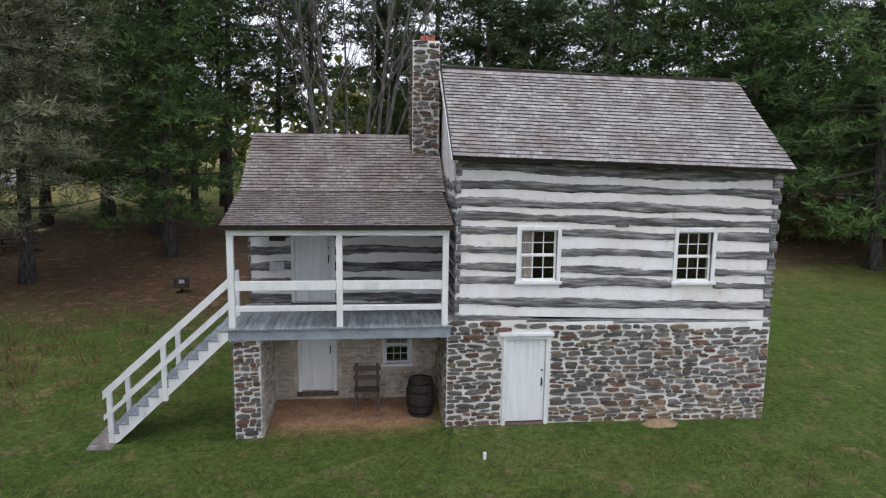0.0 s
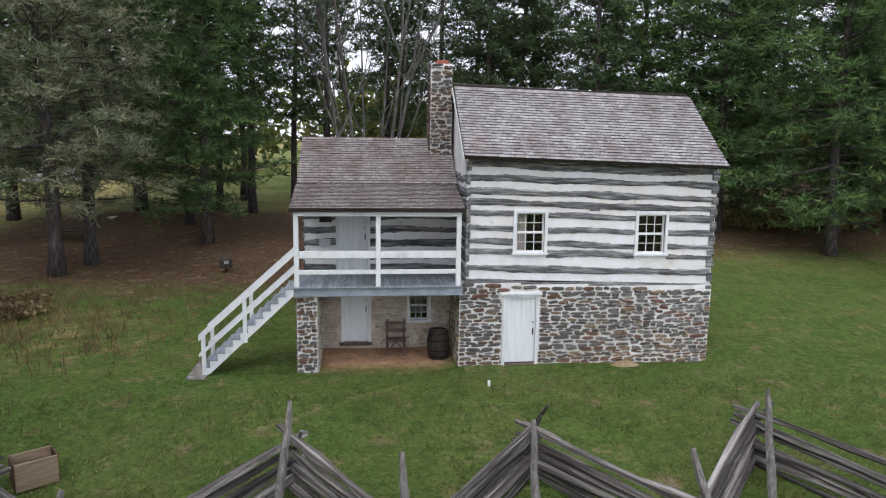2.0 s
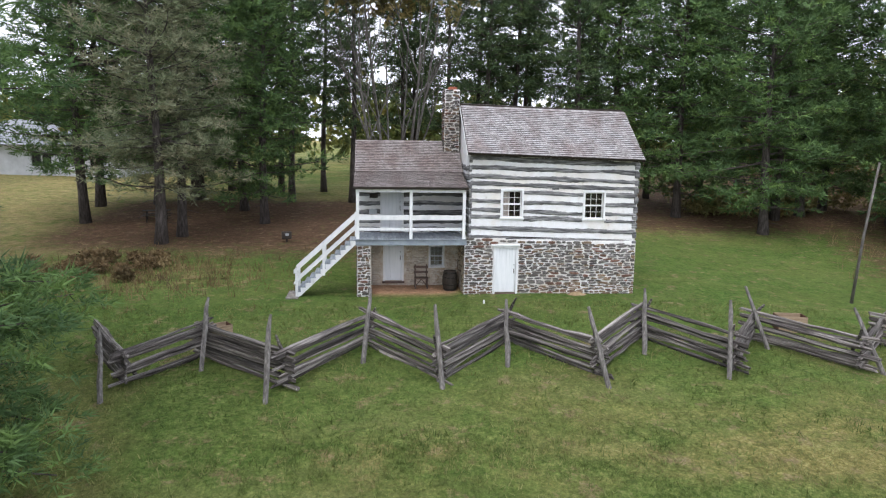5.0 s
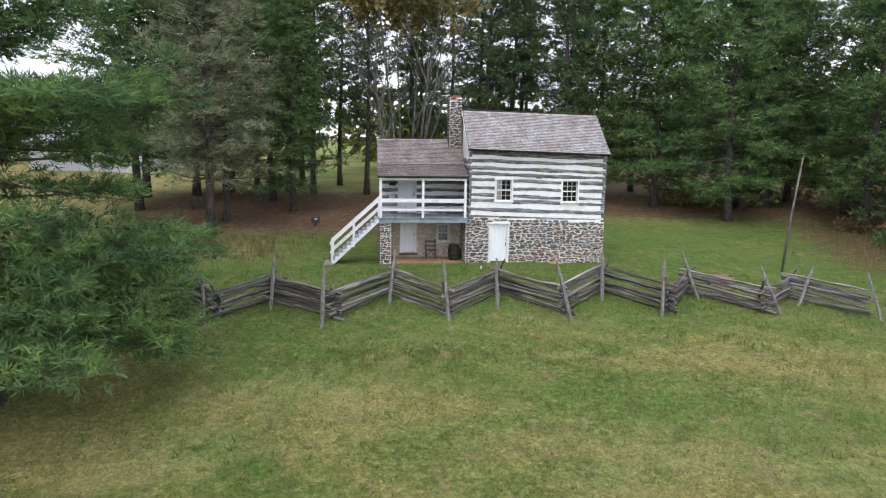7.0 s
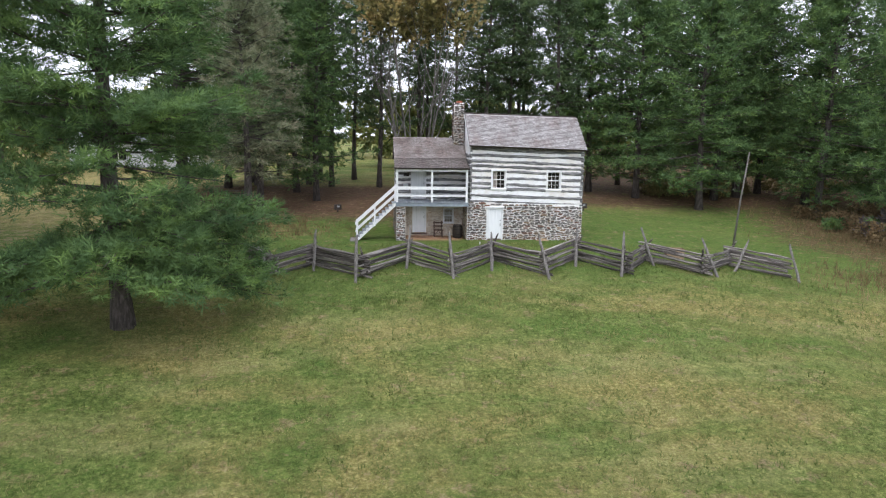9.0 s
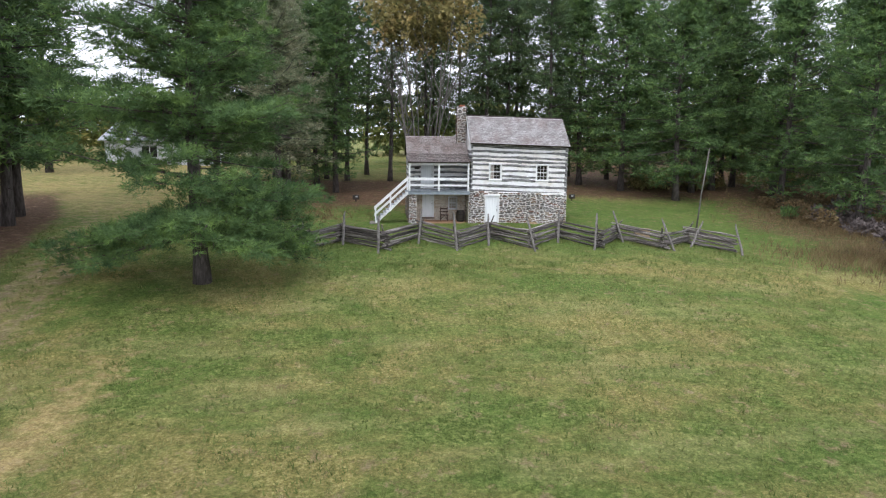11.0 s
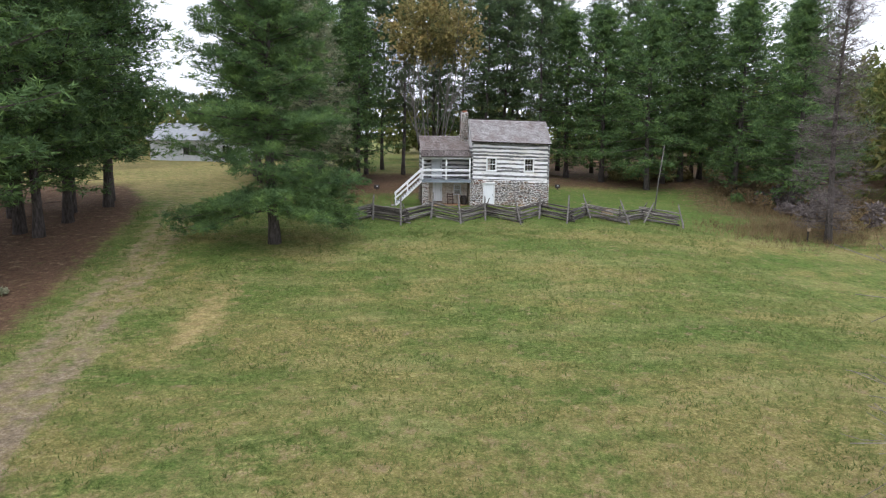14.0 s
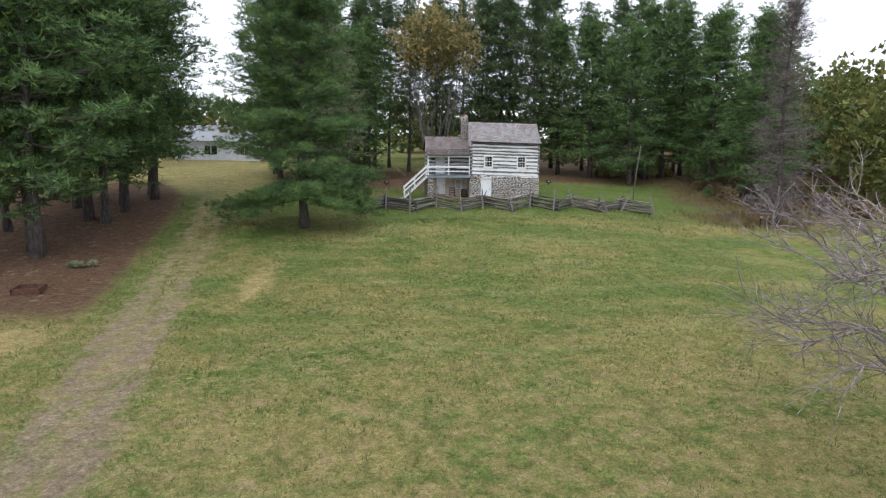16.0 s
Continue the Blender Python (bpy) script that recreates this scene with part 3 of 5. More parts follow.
def sash_window(x0, x1, z0, z1, y, rows, trim=0.09, curtain=False, parent=house):
    """A white sash window: trim, sill, sashes with glazing bars, single panes."""
    g = Geo()
    g.box(x0 - trim, x0, y - 0.045, y + 0.1, z0 - 0.0, z1 + trim).box(x1, x1 + trim, y - 0.045, y + 0.1, z0, z1 + trim)
    g.box(x0, x1, y - 0.045, y + 0.1, z1, z1 + trim)
    w = part("window", g.mesh("window", M_WHITE, bevel=0.006), parent, "white-painted sash window with small panes")
    part("sill", Geo().box(x0 - trim - 0.03, x1 + trim + 0.03, y - 0.085, y + 0.12, z0 - 0.07, z0).mesh("sill", M_WHITE, bevel=0.008), w)
    mid = (z0 + z1) / 2
    for s, (a, b, yy) in enumerate(((z0, mid + 0.015, y + 0.035), (mid - 0.015, z1, y + 0.07))):
        g = Geo()
        g.box(x0, x0 + 0.045, yy, yy + 0.03, a, b).box(x1 - 0.045, x1, yy, yy + 0.03, a, b)
        g.box(x0 + 0.045, x1 - 0.045, yy, yy + 0.03, a, a + 0.05).box(x0 + 0.045, x1 - 0.045, yy, yy + 0.03, b - 0.04, b)
        wx, wz = (x1 - x0 - 0.09) / 3, (b - a - 0.09) / rows
        for i in (1, 2):
            g.box(x0 + 0.045 + wx * i - 0.009, x0 + 0.045 + wx * i + 0.009, yy + 0.003, yy + 0.027, a + 0.05, b - 0.04)
        for j in range(1, rows):
            g.box(x0 + 0.045, x1 - 0.045, yy + 0.005, yy + 0.025, a + 0.05 + wz * j - 0.009, a + 0.05 + wz * j + 0.009)
        part("sash", g.mesh("sash", M_WHITE), w)
        for i in range(3):
            for j in range(rows):
                p = part("pane", Geo().box(x0 + 0.05 + wx * i, x0 + 0.04 + wx * (i + 1), yy + 0.013, yy + 0.017, a + 0.055 + wz * j, a + 0.045 + wz * (j + 1)).mesh("pane", M_GLASS), w)
                p.visible_shadow = False
    if curtain:
        g = Geo()
        n = 22
        for i in range(n + 1):
            x = x0 + (x1 - x0) * 0.42 * i / n
            for z in (z0, z1):
                g.v.append((x, y + 0.2 + 0.02 * math.sin(i * 1.9), z))
        g.f += [(2 * i, 2 * i + 2, 2 * i + 3, 2 * i + 1) for i in range(n)]
        part("curtain", g.mesh("curtain", M_CURTAIN, True), w, "faded pink curtain behind the panes")
    return w


for i, (a, b, c, d) in enumerate(WIN):
    dz = DROP * (a + b) / 2
    sash_window(a, b, c + dz, d + dz, 0.0, 2, curtain=(i == 0))

# the stone cellar storey
DOOR = (1.17, 2.06, 0.0, 2.05)
cellar = part("cellar_wall", wall_cells(Geo(), -0.17, 7.38, -1.2, 2.37, -0.05, 0.4, [DOOR]).box(-0.17, 0.25, 0.4, 5.0, -1.2, 2.37).box(7.0, 7.38, 0.4, 5.0, -1.2, 2.37).box(0.25, 7.0, 4.6, 5.0, -1.2, 2.37)
              .box(-0.17, 1.6, -0.045, 0.2, 2.37, 2.48).box(1.6, 3.6, -0.045, 0.2, 2.37, 2.43).mesh("cellar_wall", M_MORTAR, weld=True), house, "rough fieldstone wall with traces of whitewash")


def stone_variants(material, count=10, seed=5):
    out = []
    r = random.Random(seed)
    for _ in range(count):
        g = Geo()
        n = 9
        ang = [2 * math.pi * (i + r.uniform(-0.25, 0.25)) / n for i in range(n)]
        rim = []
        for q in ang:
            c, s = math.cos(q), math.sin(q)
            k = 0.5 / max(abs(c), abs(s)) ** 0.75 * r.uniform(0.88, 1.0)
            rim.append((max(-0.5, min(0.5, c * k)), max(-0.5, min(0.5, s * k))))
        for x, z in rim:
            g.v.append((x, 0.35, z))
        for x, z in rim:
            g.v.append((x, -0.6 + r.uniform(-0.12, 0.12), z))
        for x, z in rim:
            g.v.append((x * 0.82, -1.0 + r.uniform(-0.25, 0.15), z * 0.76))
        for ring in (0, n):
            for i in range(n):
                j = (i + 1) % n
                g.f.append((ring + i, ring + j, ring + n + j, ring + n + i))
        g.f.append(tuple(2 * n + i for i in range(n)))
        out.append(g.mesh("stone", material))
    return out


STONES = stone_variants(M_STONE) + stone_variants(M_STONE, 8, 6) + stone_variants(M_TANSTONE, 4, 7) + stone_variants(M_REDSTONE, 3, 8)
LOWSTONES = stone_variants(M_TANSTONE, 6, 14) + stone_variants(M_STONE, 4, 15) + stone_variants(M_REDSTONE, 2, 16)
WSTONES = stone_variants(M_WSTONE, 6, 9)


def lay_stones(parent, variants, m, width, z0, z1, proud, holes=(), singles=300, seed=1, top=None, hmin=0.055, hmax=0.135, wmin=0.16, wmax=0.5, low=None):
    """Courses of rough stones on a wall face: m takes (u, out, z) to the house. The first ones are single stones, the rest one mesh."""
    r = random.Random(seed)
    spots = []
    z = z0
    while z < z1:
        h = r.uniform(hmin, hmax)
        free = [(0.0, width)]
        for q in holes:
            if z + h > q[2] and z < q[3]:
                free = [s for a, b in free for s in ((a, min(b, q[0])), (max(a, q[1]), b)) if s[1] - s[0] > 0.04]
        for lo, hi in free:
            u = lo - r.uniform(0, 0.1)
            while u < hi:
                w = r.uniform(wmin, wmax) * (0.55 + 4.5 * h)
                a, b = max(u, lo), min(u + w, hi)
                cz = z + h / 2 + r.uniform(-0.03, 0.03) + 0.05 * noise.noise((u * 0.9, z * 1.3, seed))
                lim = top(a) if top else z1
                if b - a > 0.05 and cz + h / 2 < lim:
                    spots.append(((a + b) / 2, cz, (b - a) * r.uniform(0.88, 1.0), h * r.uniform(0.78, 1.02)))
                u += w
        z += h
    mid = sorted(range(len(spots)), key=lambda i: spots[i][0])
    single = set(mid[:singles])
    rest, stuffs, which = Geo(), [], []
    for i, (u, zc, w, h) in enumerate(spots):
        kinds = low[1] if low and zc < low[0] + 0.25 * noise.noise((u * 1.2, 3.0, seed)) else variants
        me = kinds[r.randrange(len(kinds))]
        at = m @ Matrix.Translation((u, 0, zc)) @ Matrix.Rotation(radians(r.uniform(-7, 7)), 4, "Y") @ Matrix.Diagonal((w, proud * r.uniform(0.7, 1.5), h, 1))
        if i in single:
            part("stone", me, parent, at=at)
        else:
            k = len(rest.v)
            rest.v += [tuple(at @ p.co) for p in me.vertices]
            rest.f += [tuple(k + q for q in f.vertices) for f in me.polygons]
            if me.materials[0] not in stuffs:
                stuffs.append(me.materials[0])
            which += [stuffs.index(me.materials[0])] * len(me.polygons)
    if rest.v:
        me = rest.mesh("stonework", stuffs[0])
        for q in stuffs[1:]:
            me.materials.append(q)
        me.polygons.foreach_set("material_index", which)
        ob = part("stonework", me, parent)
        ob["kind"] = "stuff"


# door of the cellar storey
def plank_door(x0, x1, z0, z1, y, parent, trim=0.085, cap=False, handle_side=1, sill=0.13, label="pale blue-white plank door, closed"):
    g = Geo()
    g.box(x0 - trim, x0, y - 0.05, y + 0.12, z0, z1 + trim).box(x1, x1 + trim, y - 0.05, y + 0.12, z0, z1 + trim).box(x0, x1, y - 0.05, y + 0.12, z1, z1 + trim)
    fr = part("door", g.mesh("door", M_WHITE, bevel=0.006), parent, label)
    n = 3
    for i in range(n):
        a, b = x0 + (x1 - x0) * i / n, x0 + (x1 - x0) * (i + 1) / n
        part("plank", Geo().box(a + 0.0008, b - 0.0008, y + 0.02, y + 0.06, z0 + sill, z1 - 0.005).mesh("plank", M_DOOR), fr)
    part("threshold", Geo().box(x0 - (0.12 if sill < 0.1 else 0), x1 + (0.12 if sill < 0.1 else 0), y - 0.1, y + 0.1, z0 - 0.1, z0 + sill - 0.03).mesh("threshold", M_BENCH, bevel=0.01), fr, "worn grey wooden threshold")
    xh = x1 - 0.07 if handle_side > 0 else x0 + 0.07
    part("handle", Geo().tube([(xh, y + 0.015, z0 + 0.96), (xh, y - 0.03, z0 + 0.98), (xh, y - 0.03, z0 + 1.09), (xh, y + 0.015, z0 + 1.11)], [0.009] * 4, 6).box(xh - 0.014, xh + 0.014, y + 0.008, y + 0.02, z0 + 0.94, z0 + 1.14).mesh("handle", M_IRON), fr, "black iron thumb latch")
    part("lock", Geo().box(xh - 0.018, xh + 0.018, y - 0.005, y + 0.02, z0 + 1.3, z0 + 1.335).mesh("lock", M_IRON), fr, "small black lock")
    if cap:
        part("lintel", Geo().box(x0 - 0.19, x1 + 0.16, y - 0.11, y + 0.04, z1 + trim, z1 + trim + 0.075).mesh("lintel", M_WHITE, bevel=0.01), fr)
    return fr


plank_door(*DOOR, -0.05, house, cap=True)
lay_stones(cellar, STONES, Matrix.Translation((-0.17, -0.05, 0)), 7.55, -0.45, 2.62, 0.03, [(1.17 + 0.17 - 0.1, 2.06 + 0.17 + 0.1, -1, 2.14), (0.98 + 0.17, 2.22 + 0.17, 2.1, 2.22)], 300, 3,
           top=lambda u: 2.5 + DROP * (u - 0.17), low=(0.5, LOWSTONES))
lay_stones(cellar, STONES, Matrix.Translation((7.38, 0, 0)) @ Matrix.Rotation(radians(90), 4, "Z"), 5.0, -0.45, 2.35, 0.03, (), 0, 4)
lay_stones(cellar, STONES, Matrix.Translation((-0.17, 1.9, 0)) @ Matrix.Rotation(radians(-90), 4, "Z"), 1.95, -0.2, 2.3, 0.03, (), 0, 5)


# roofs
def shingle_variants(material, count=6):
    r = random.Random(8)
    out = []
    for _ in range(count):
        g = Geo()
        t = r.uniform(0.034, 0.042)
        c = r.uniform(-0.004, 0.004)
        k = [(-0.5, 0.0 + c, 0), (0.5, -c, 0), (0.5, 0.36, 0), (-0.5, 0.36, 0), (-0.5, c, t), (0.5, -c, t), (0.5, 0.36, 0.004), (-0.5, 0.36, 0.004)]
        g.v += k
        g.f += [(0, 3, 2, 1), (4, 5, 6, 7), (0, 1, 5, 4), (1, 2, 6, 5), (2, 3, 7, 6), (3, 0, 4, 7)]
        me = g.mesh("shingle", material)
        # the butt face carries the painted shadow line of its course
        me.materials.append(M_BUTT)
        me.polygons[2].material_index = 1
        out.append(me)
    return out


SHINGLES = shingle_variants(M_SHINGLE)
OLDSHINGLES = shingle_variants(M_OLDSHINGLE)


def shingled(parent, m, width, length, expose, singles, seed, twist=0.0, kinds=SHINGLES):
    """Courses of shingles on a plane: m takes (along, up the slope, out)."""
    r = random.Random(seed)
    rest, made = Geo(), 0
    rows = int(length / expose)
    for j in range(rows):
        u = -r.uniform(0, 0.12)
        v = j * expose
        while u < width:
            w = r.uniform(0.1, 0.22)
            a, b = max(0, u), min(width, u + w)
            if b - a > 0.03:
                dz = twist * (a + b) / 2 / width * v / length + 0.004 * noise.noise((a * 0.9, v * 0.9, seed))
                at = m @ Matrix.Translation(((a + b) / 2, v + r.uniform(-0.004, 0.004), 0.022 + dz)) @ Matrix.Rotation(radians(3.4 + r.uniform(-0.4, 0.4)), 4, "X").inverted() @ Matrix.Diagonal((b - a - 0.002, 1 if v + 0.36 < length else max(0.3, (length - v) / 0.36), 1, 1))
                me = kinds[r.randrange(len(kinds))]
                if made < singles:
                    part("shingle", me, parent, at=at)
                    made += 1
                else:
                    k = len(rest.v)
                    rest.v += [tuple(at @ p.co) for p in me.vertices]
                    rest.f += [tuple(k + q for q in f.vertices) for f in me.polygons]
            u += w
    me = rest.mesh("shingling", kinds[0].materials[0])
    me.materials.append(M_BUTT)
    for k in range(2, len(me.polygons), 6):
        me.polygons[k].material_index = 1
    ob = part("shingling", me, parent)
    ob["kind"] = "stuff"


def plane_matrix(p0, p1, q0):
    """p0 to p1 along the eave, p0 to q0 up the slope."""
    p0, p1, q0 = Vector(p0), Vector(p1), Vector(q0)
    x = (p1 - p0).normalized()
    z = x.cross(q0 - p0).normalized()
    y = z.cross(x)
    m = Matrix((x, y, z)).transposed().to_4x4()
    m.translation = p0
    return m, (p1 - p0).length, (q0 - p0).dot(y)


def slab(geo, a, b, c, d, t):
    """A board between four corners, t thick downwards."""
    k = len(geo.v)
    a, b, c, d = [Vector(q) for q in (a, b, c, d)]
    n = (b - a).cross(d - a).normalized() * t
    geo.v += [tuple(q) for q in (a, b, c, d, a - n, b - n, c - n, d - n)]
    geo.f += [(k, k + 1, k + 2, k + 3), (k + 7, k + 6, k + 5, k + 4), (k, k + 4, k + 5, k + 1), (k + 1, k + 5, k + 6, k + 2), (k + 2, k + 6, k + 7, k + 3), (k + 3, k + 7, k + 4, k)]


EL, ER, RL, RR = (-0.15, -0.39, 6.04), (7.44, -0.39, 5.84), (-0.13, 2.5, 8.14), (7.40, 2.5, 8.03)
BL, BR = (-0.15, 5.4, 6.04), (7.44, 5.4, 5.84)
g = Geo()
slab(g, EL, ER, RR, RL, 0.07)
slab(g, BR, BL, RL, RR, 0.07)
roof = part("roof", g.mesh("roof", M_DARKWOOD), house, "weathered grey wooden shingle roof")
m, w, ln = plane_matrix(EL, ER, RL)
shingled(roof, m, w, ln, 0.138, 300, 21, twist=0.073)
m, w, ln = plane_matrix(BR, BL, RR)
shingled(roof, m, w, ln, 0.16, 0, 22)
part("ridge_board", Geo().tube([(RL[0], 2.5, RL[2] + 0.04), (3.6, 2.5, 8.085), (RR[0], 2.5, RR[2] + 0.04)], [0.045] * 3, 4).mesh("ridge_board", M_DARKWOOD), roof)
g = Geo()
slab(g, (-0.17, -0.36, 5.99), (-0.145, -0.36, 5.99), (-0.125, 2.5, 8.09), (-0.15, 2.5, 8.09), 0.14)
part("barge_board", g.mesh("barge_board", M_WHITE), roof, "white barge board on the gable")
for k in range(5):
    part("flashing", Geo().box(-0.035, -0.005, 0.25 + k * 0.42, 0.62 + k * 0.42, 5.2 + k * 0.27, 6.05 + k * 0.33).mesh("flashing", M_WHITE, bevel=0.004), roof, "whitewashed gable board")

# the wing: stone below, logs above, with an open porch
WY = 1.78            # its front wall
wing_l = part("wing_stone_wall", wall_cells(Geo(), -4.7, -0.17, -0.6, 2.36, WY, WY + 0.35, [(-3.58, -2.66, 0.28, 2.2), (-1.48, -0.88, 0.95, 1.85)]).box(-4.7, -4.35, WY + 0.35, 5.7, -0.6, 2.36).box(-4.35, -0.17, 5.35, 5.7, -0.6, 2.36).mesh("wing_stone_wall", M_WMORTAR, weld=True), house, "whitewashed rubble stone wall")
lay_stones(wing_l, WSTONES, Matrix.Translation((-4.1, WY, 0)), 3.9, 0.05, 2.3, 0.02, [(0.42, 1.54, -1, 2.3), (2.5, 3.35, 0.85, 2.0)], 160, 31, hmin=0.05, hmax=0.1)
lay_stones(wing_l, STONES, Matrix.Translation((-4.7, 5.7, 0)) @ Matrix.Rotation(radians(-90), 4, "Z"), 3.9, -0.2, 2.3, 0.03, (), 0, 33)
plank_door(-3.5, -2.74, 0.28, 2.12, WY, house, sill=0.02, label="pale plank door, closed, under the porch")
sash_window(-1.48, -0.88, 0.95, 1.85, WY, 2, 0.06)
pier = part("porch_pier", Geo().box(-4.69, -4.15, -0.28, WY, -0.6, 2.2).mesh("porch_pier", M_MORTAR), house, "rough stone pier under the porch")
lay_stones(pier, STONES, Matrix.Translation((-4.69, -0.28, 0)), 0.54, -0.15, 2.2, 0.035, (), 60, 35, wmin=0.12, wmax=0.34)
lay_stones(pier, WSTONES, Matrix.Translation((-4.15, -0.28, 0)) @ Matrix.Rotation(radians(90), 4, "Z"), 2.05, 0.0, 2.2, 0.03, (), 60, 36)
lay_stones(pier, STONES, Matrix.Translation((-4.69, WY, 0)) @ Matrix.Rotation(radians(-90), 4, "Z"), 2.05, -0.15, 2.2, 0.03, (), 0, 37)
inner_side = part("cellar_side_wash", Geo().box(-0.205, -0.175, 0.1, WY, 0.0, 2.3).mesh("cellar_side_wash", M_WMORTAR), house, "whitewashed side of the cellar wall")
wing_u = part("wing_log_wall", wall_cells(Geo(), -4.65, -0.02, 2.45, 5.1, WY, WY + 0.2, [(-3.62, -2.76, 2.52, 4.55)]).box(-4.65, -4.45, WY + 0.2, 5.7, 2.36, 5.1).box(-4.45, -0.02, 5.5, 5.7, 2.36, 5.1).mesh("wing_log_wall", M_CHINK, weld=True), house, "dark hewn logs with white chinking behind the porch")
k = len(wing_u.data.vertices)
g = Geo()
for x in (-4.65, -4.45):
    g.v += [(x, WY, 5.1), (x, 5.7, 5.1), (x, 3.78, 6.42)]
g.f += [(0, 1, 2), (3, 5, 4), (0, 3, 4, 1), (1, 4, 5, 2), (0, 2, 5, 3)]
part("gable", g.mesh("gable", M_CHINK), wing_u)
for k, z in enumerate((2.62, 3.0, 3.38, 3.78, 4.18, 4.6)):
    for a, b in ((-4.66, -3.71), (-2.68, -0.03)):
        part("log", log_mesh(b - a, 0.2, 0.04, 900 + k * 5 + int(a)), wing_u, at=Matrix.Translation((a, WY, z)))
    m = Matrix.Translation((-4.65, 5.75, z + 0.19)) @ Matrix.Rotation(radians(-90), 4, "Z")
    part("log", log_mesh(4.0, 0.22, 0.04, 950 + k), wing_u, at=m)
plank_door(-3.62, -2.76, 2.52, 4.47, WY, house, sill=0.02, label="pale plank door, closed, on the porch")
part("lamp_box", Geo().box(-4.18, -3.82, WY - 0.14, WY - 0.04, 4.02, 4.2).mesh("lamp_box", M_DARKWOOD, bevel=0.01), wing_u, "small dark box on the log wall")
part("notice", Geo().box(-4.2, -3.86, WY - 0.075, WY - 0.05, 3.3, 3.52).mesh("notice", M_SIDING, bevel=0.004), wing_u, "small pale notice board")

E0, E1 = (-4.83, -0.55, 4.60), (-0.13, -0.55, 4.61)
K0, K1 = (-4.82, 1.62, 5.15), (-0.06, 1.62, 5.16)
T0, T1 = (-4.80, 3.78, 6.54), (-0.06, 3.78, 6.50)
X0, X1 = (-4.80, 6.1, 5.05), (-0.06, 6.1, 5.05)
g = Geo()
slab(g, E0, E1, K1, K0, 0.06)
slab(g, K0, K1, T1, T0, 0.06)
slab(g, X1, X0, T0, T1, 0.06)
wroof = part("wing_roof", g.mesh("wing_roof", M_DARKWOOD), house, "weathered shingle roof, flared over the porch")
m, w, ln = plane_matrix(E0, E1, K0)
shingled(wroof, m, w, ln + 0.08, 0.118, 300, 41, kinds=OLDSHINGLES)
m, w, ln = plane_matrix(K0, K1, T0)
shingled(wroof, m, w, ln, 0.13, 0, 42, kinds=OLDSHINGLES)
m, w, ln = plane_matrix(X1, X0, T1)
shingled(wroof, m, w, ln, 0.16, 0, 43, kinds=OLDSHINGLES)
part("ridge_board", Geo().tube([T0, T1], [0.04, 0.04], 4).mesh("ridge_board", M_DARKWOOD), wroof)

# chimney
CX0, CX1, CY0, CY1 = -0.77, -0.1, 2.95, 3.85
chim = part("chimney", Geo().box(CX0, CX1, CY0, CY1, 4.8, 8.86).mesh("chimney", M_MORTAR), house, "tall fieldstone chimney")
lay_stones(chim, STONES, Matrix.Translation((CX0, CY0, 0)), CX1 - CX0, 5.8, 8.9, 0.04, (), 150, 51, hmin=0.06, hmax=0.13, wmin=0.16, wmax=0.4)
lay_stones(chim, STONES, Matrix.Translation((CX0, CY1, 0)) @ Matrix.Rotation(radians(-90), 4, "Z"), CY1 - CY0, 5.8, 8.9, 0.04, (), 80, 52)
lay_stones(chim, STONES, Matrix.Translation((CX1, CY0, 0)) @ Matrix.Rotation(radians(90), 4, "Z"), CY1 - CY0, 6.2, 8.9, 0.04, (), 0, 53)
lay_stones(chim, STONES, Matrix.Translation((CX1, CY1, 0)) @ Matrix.Rotation(radians(180), 4, "Z"), CX1 - CX0, 5.8, 8.9, 0.04, (), 0, 54)
for i in range(3):
    for j in range(2):
        part("brick", Geo().box(CX0 + 0.2 + i * 0.125, CX0 + 0.315 + i * 0.125, CY0 + 0.12 + j * 0.4, CY0 + 0.34 + j * 0.4, 8.86, 8.99).mesh("brick", M_BRICK, bevel=0.008), chim, "red brick at the flue")

# porch deck, posts and rails
deck = part("porch_deck", Geo().box(-4.72, -0.2, -0.34, WY, 2.36, 2.455).box(-4.76, -0.14, -0.40, -0.345, 2.22, 2.45).mesh("porch_deck", M_BEAM, bevel=0.006), house, "grey-blue porch deck with a beam below")
nb = 30
for i in range(nb):
    a = -4.76 + 4.6 * i / nb
    part("board", Geo().box(a + 0.004, a + 4.6 / nb - 0.004, -0.46 + R.uniform(-0.02, 0.02), WY - 0.01, 2.458, 2.49 + R.uniform(-0.004, 0.004)).mesh("board", M_DECK, bevel=0.004), deck)
for x in (-4.67, -2.48, -0.27):
    part("post", Geo().box(x - 0.065, x + 0.065, -0.41, -0.28, 2.49, 4.5).mesh("post", M_WHITE, bevel=0.008), house, "white-painted porch post")
part("plate", Geo().box(-4.74, -0.2, -0.42, -0.27, 4.42, 4.56).mesh("plate", M_WHITE, bevel=0.008), house, "white-painted beam under the eave")
for a, b in ((-4.605, -2.545), (-2.415, -0.335)):
    part("rail", Geo().box(a, b, -0.37, -0.32, 3.27, 3.47).mesh("rail", M_WHITE, bevel=0.006), house, "white-painted porch rail")
    part("rail", Geo().box(a, b, -0.37, -0.32, 2.83, 2.95).mesh("rail", M_WHITE, bevel=0.006), house, "white-painted porch rail")
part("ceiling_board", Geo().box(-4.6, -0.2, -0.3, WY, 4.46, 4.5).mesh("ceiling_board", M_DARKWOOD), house)

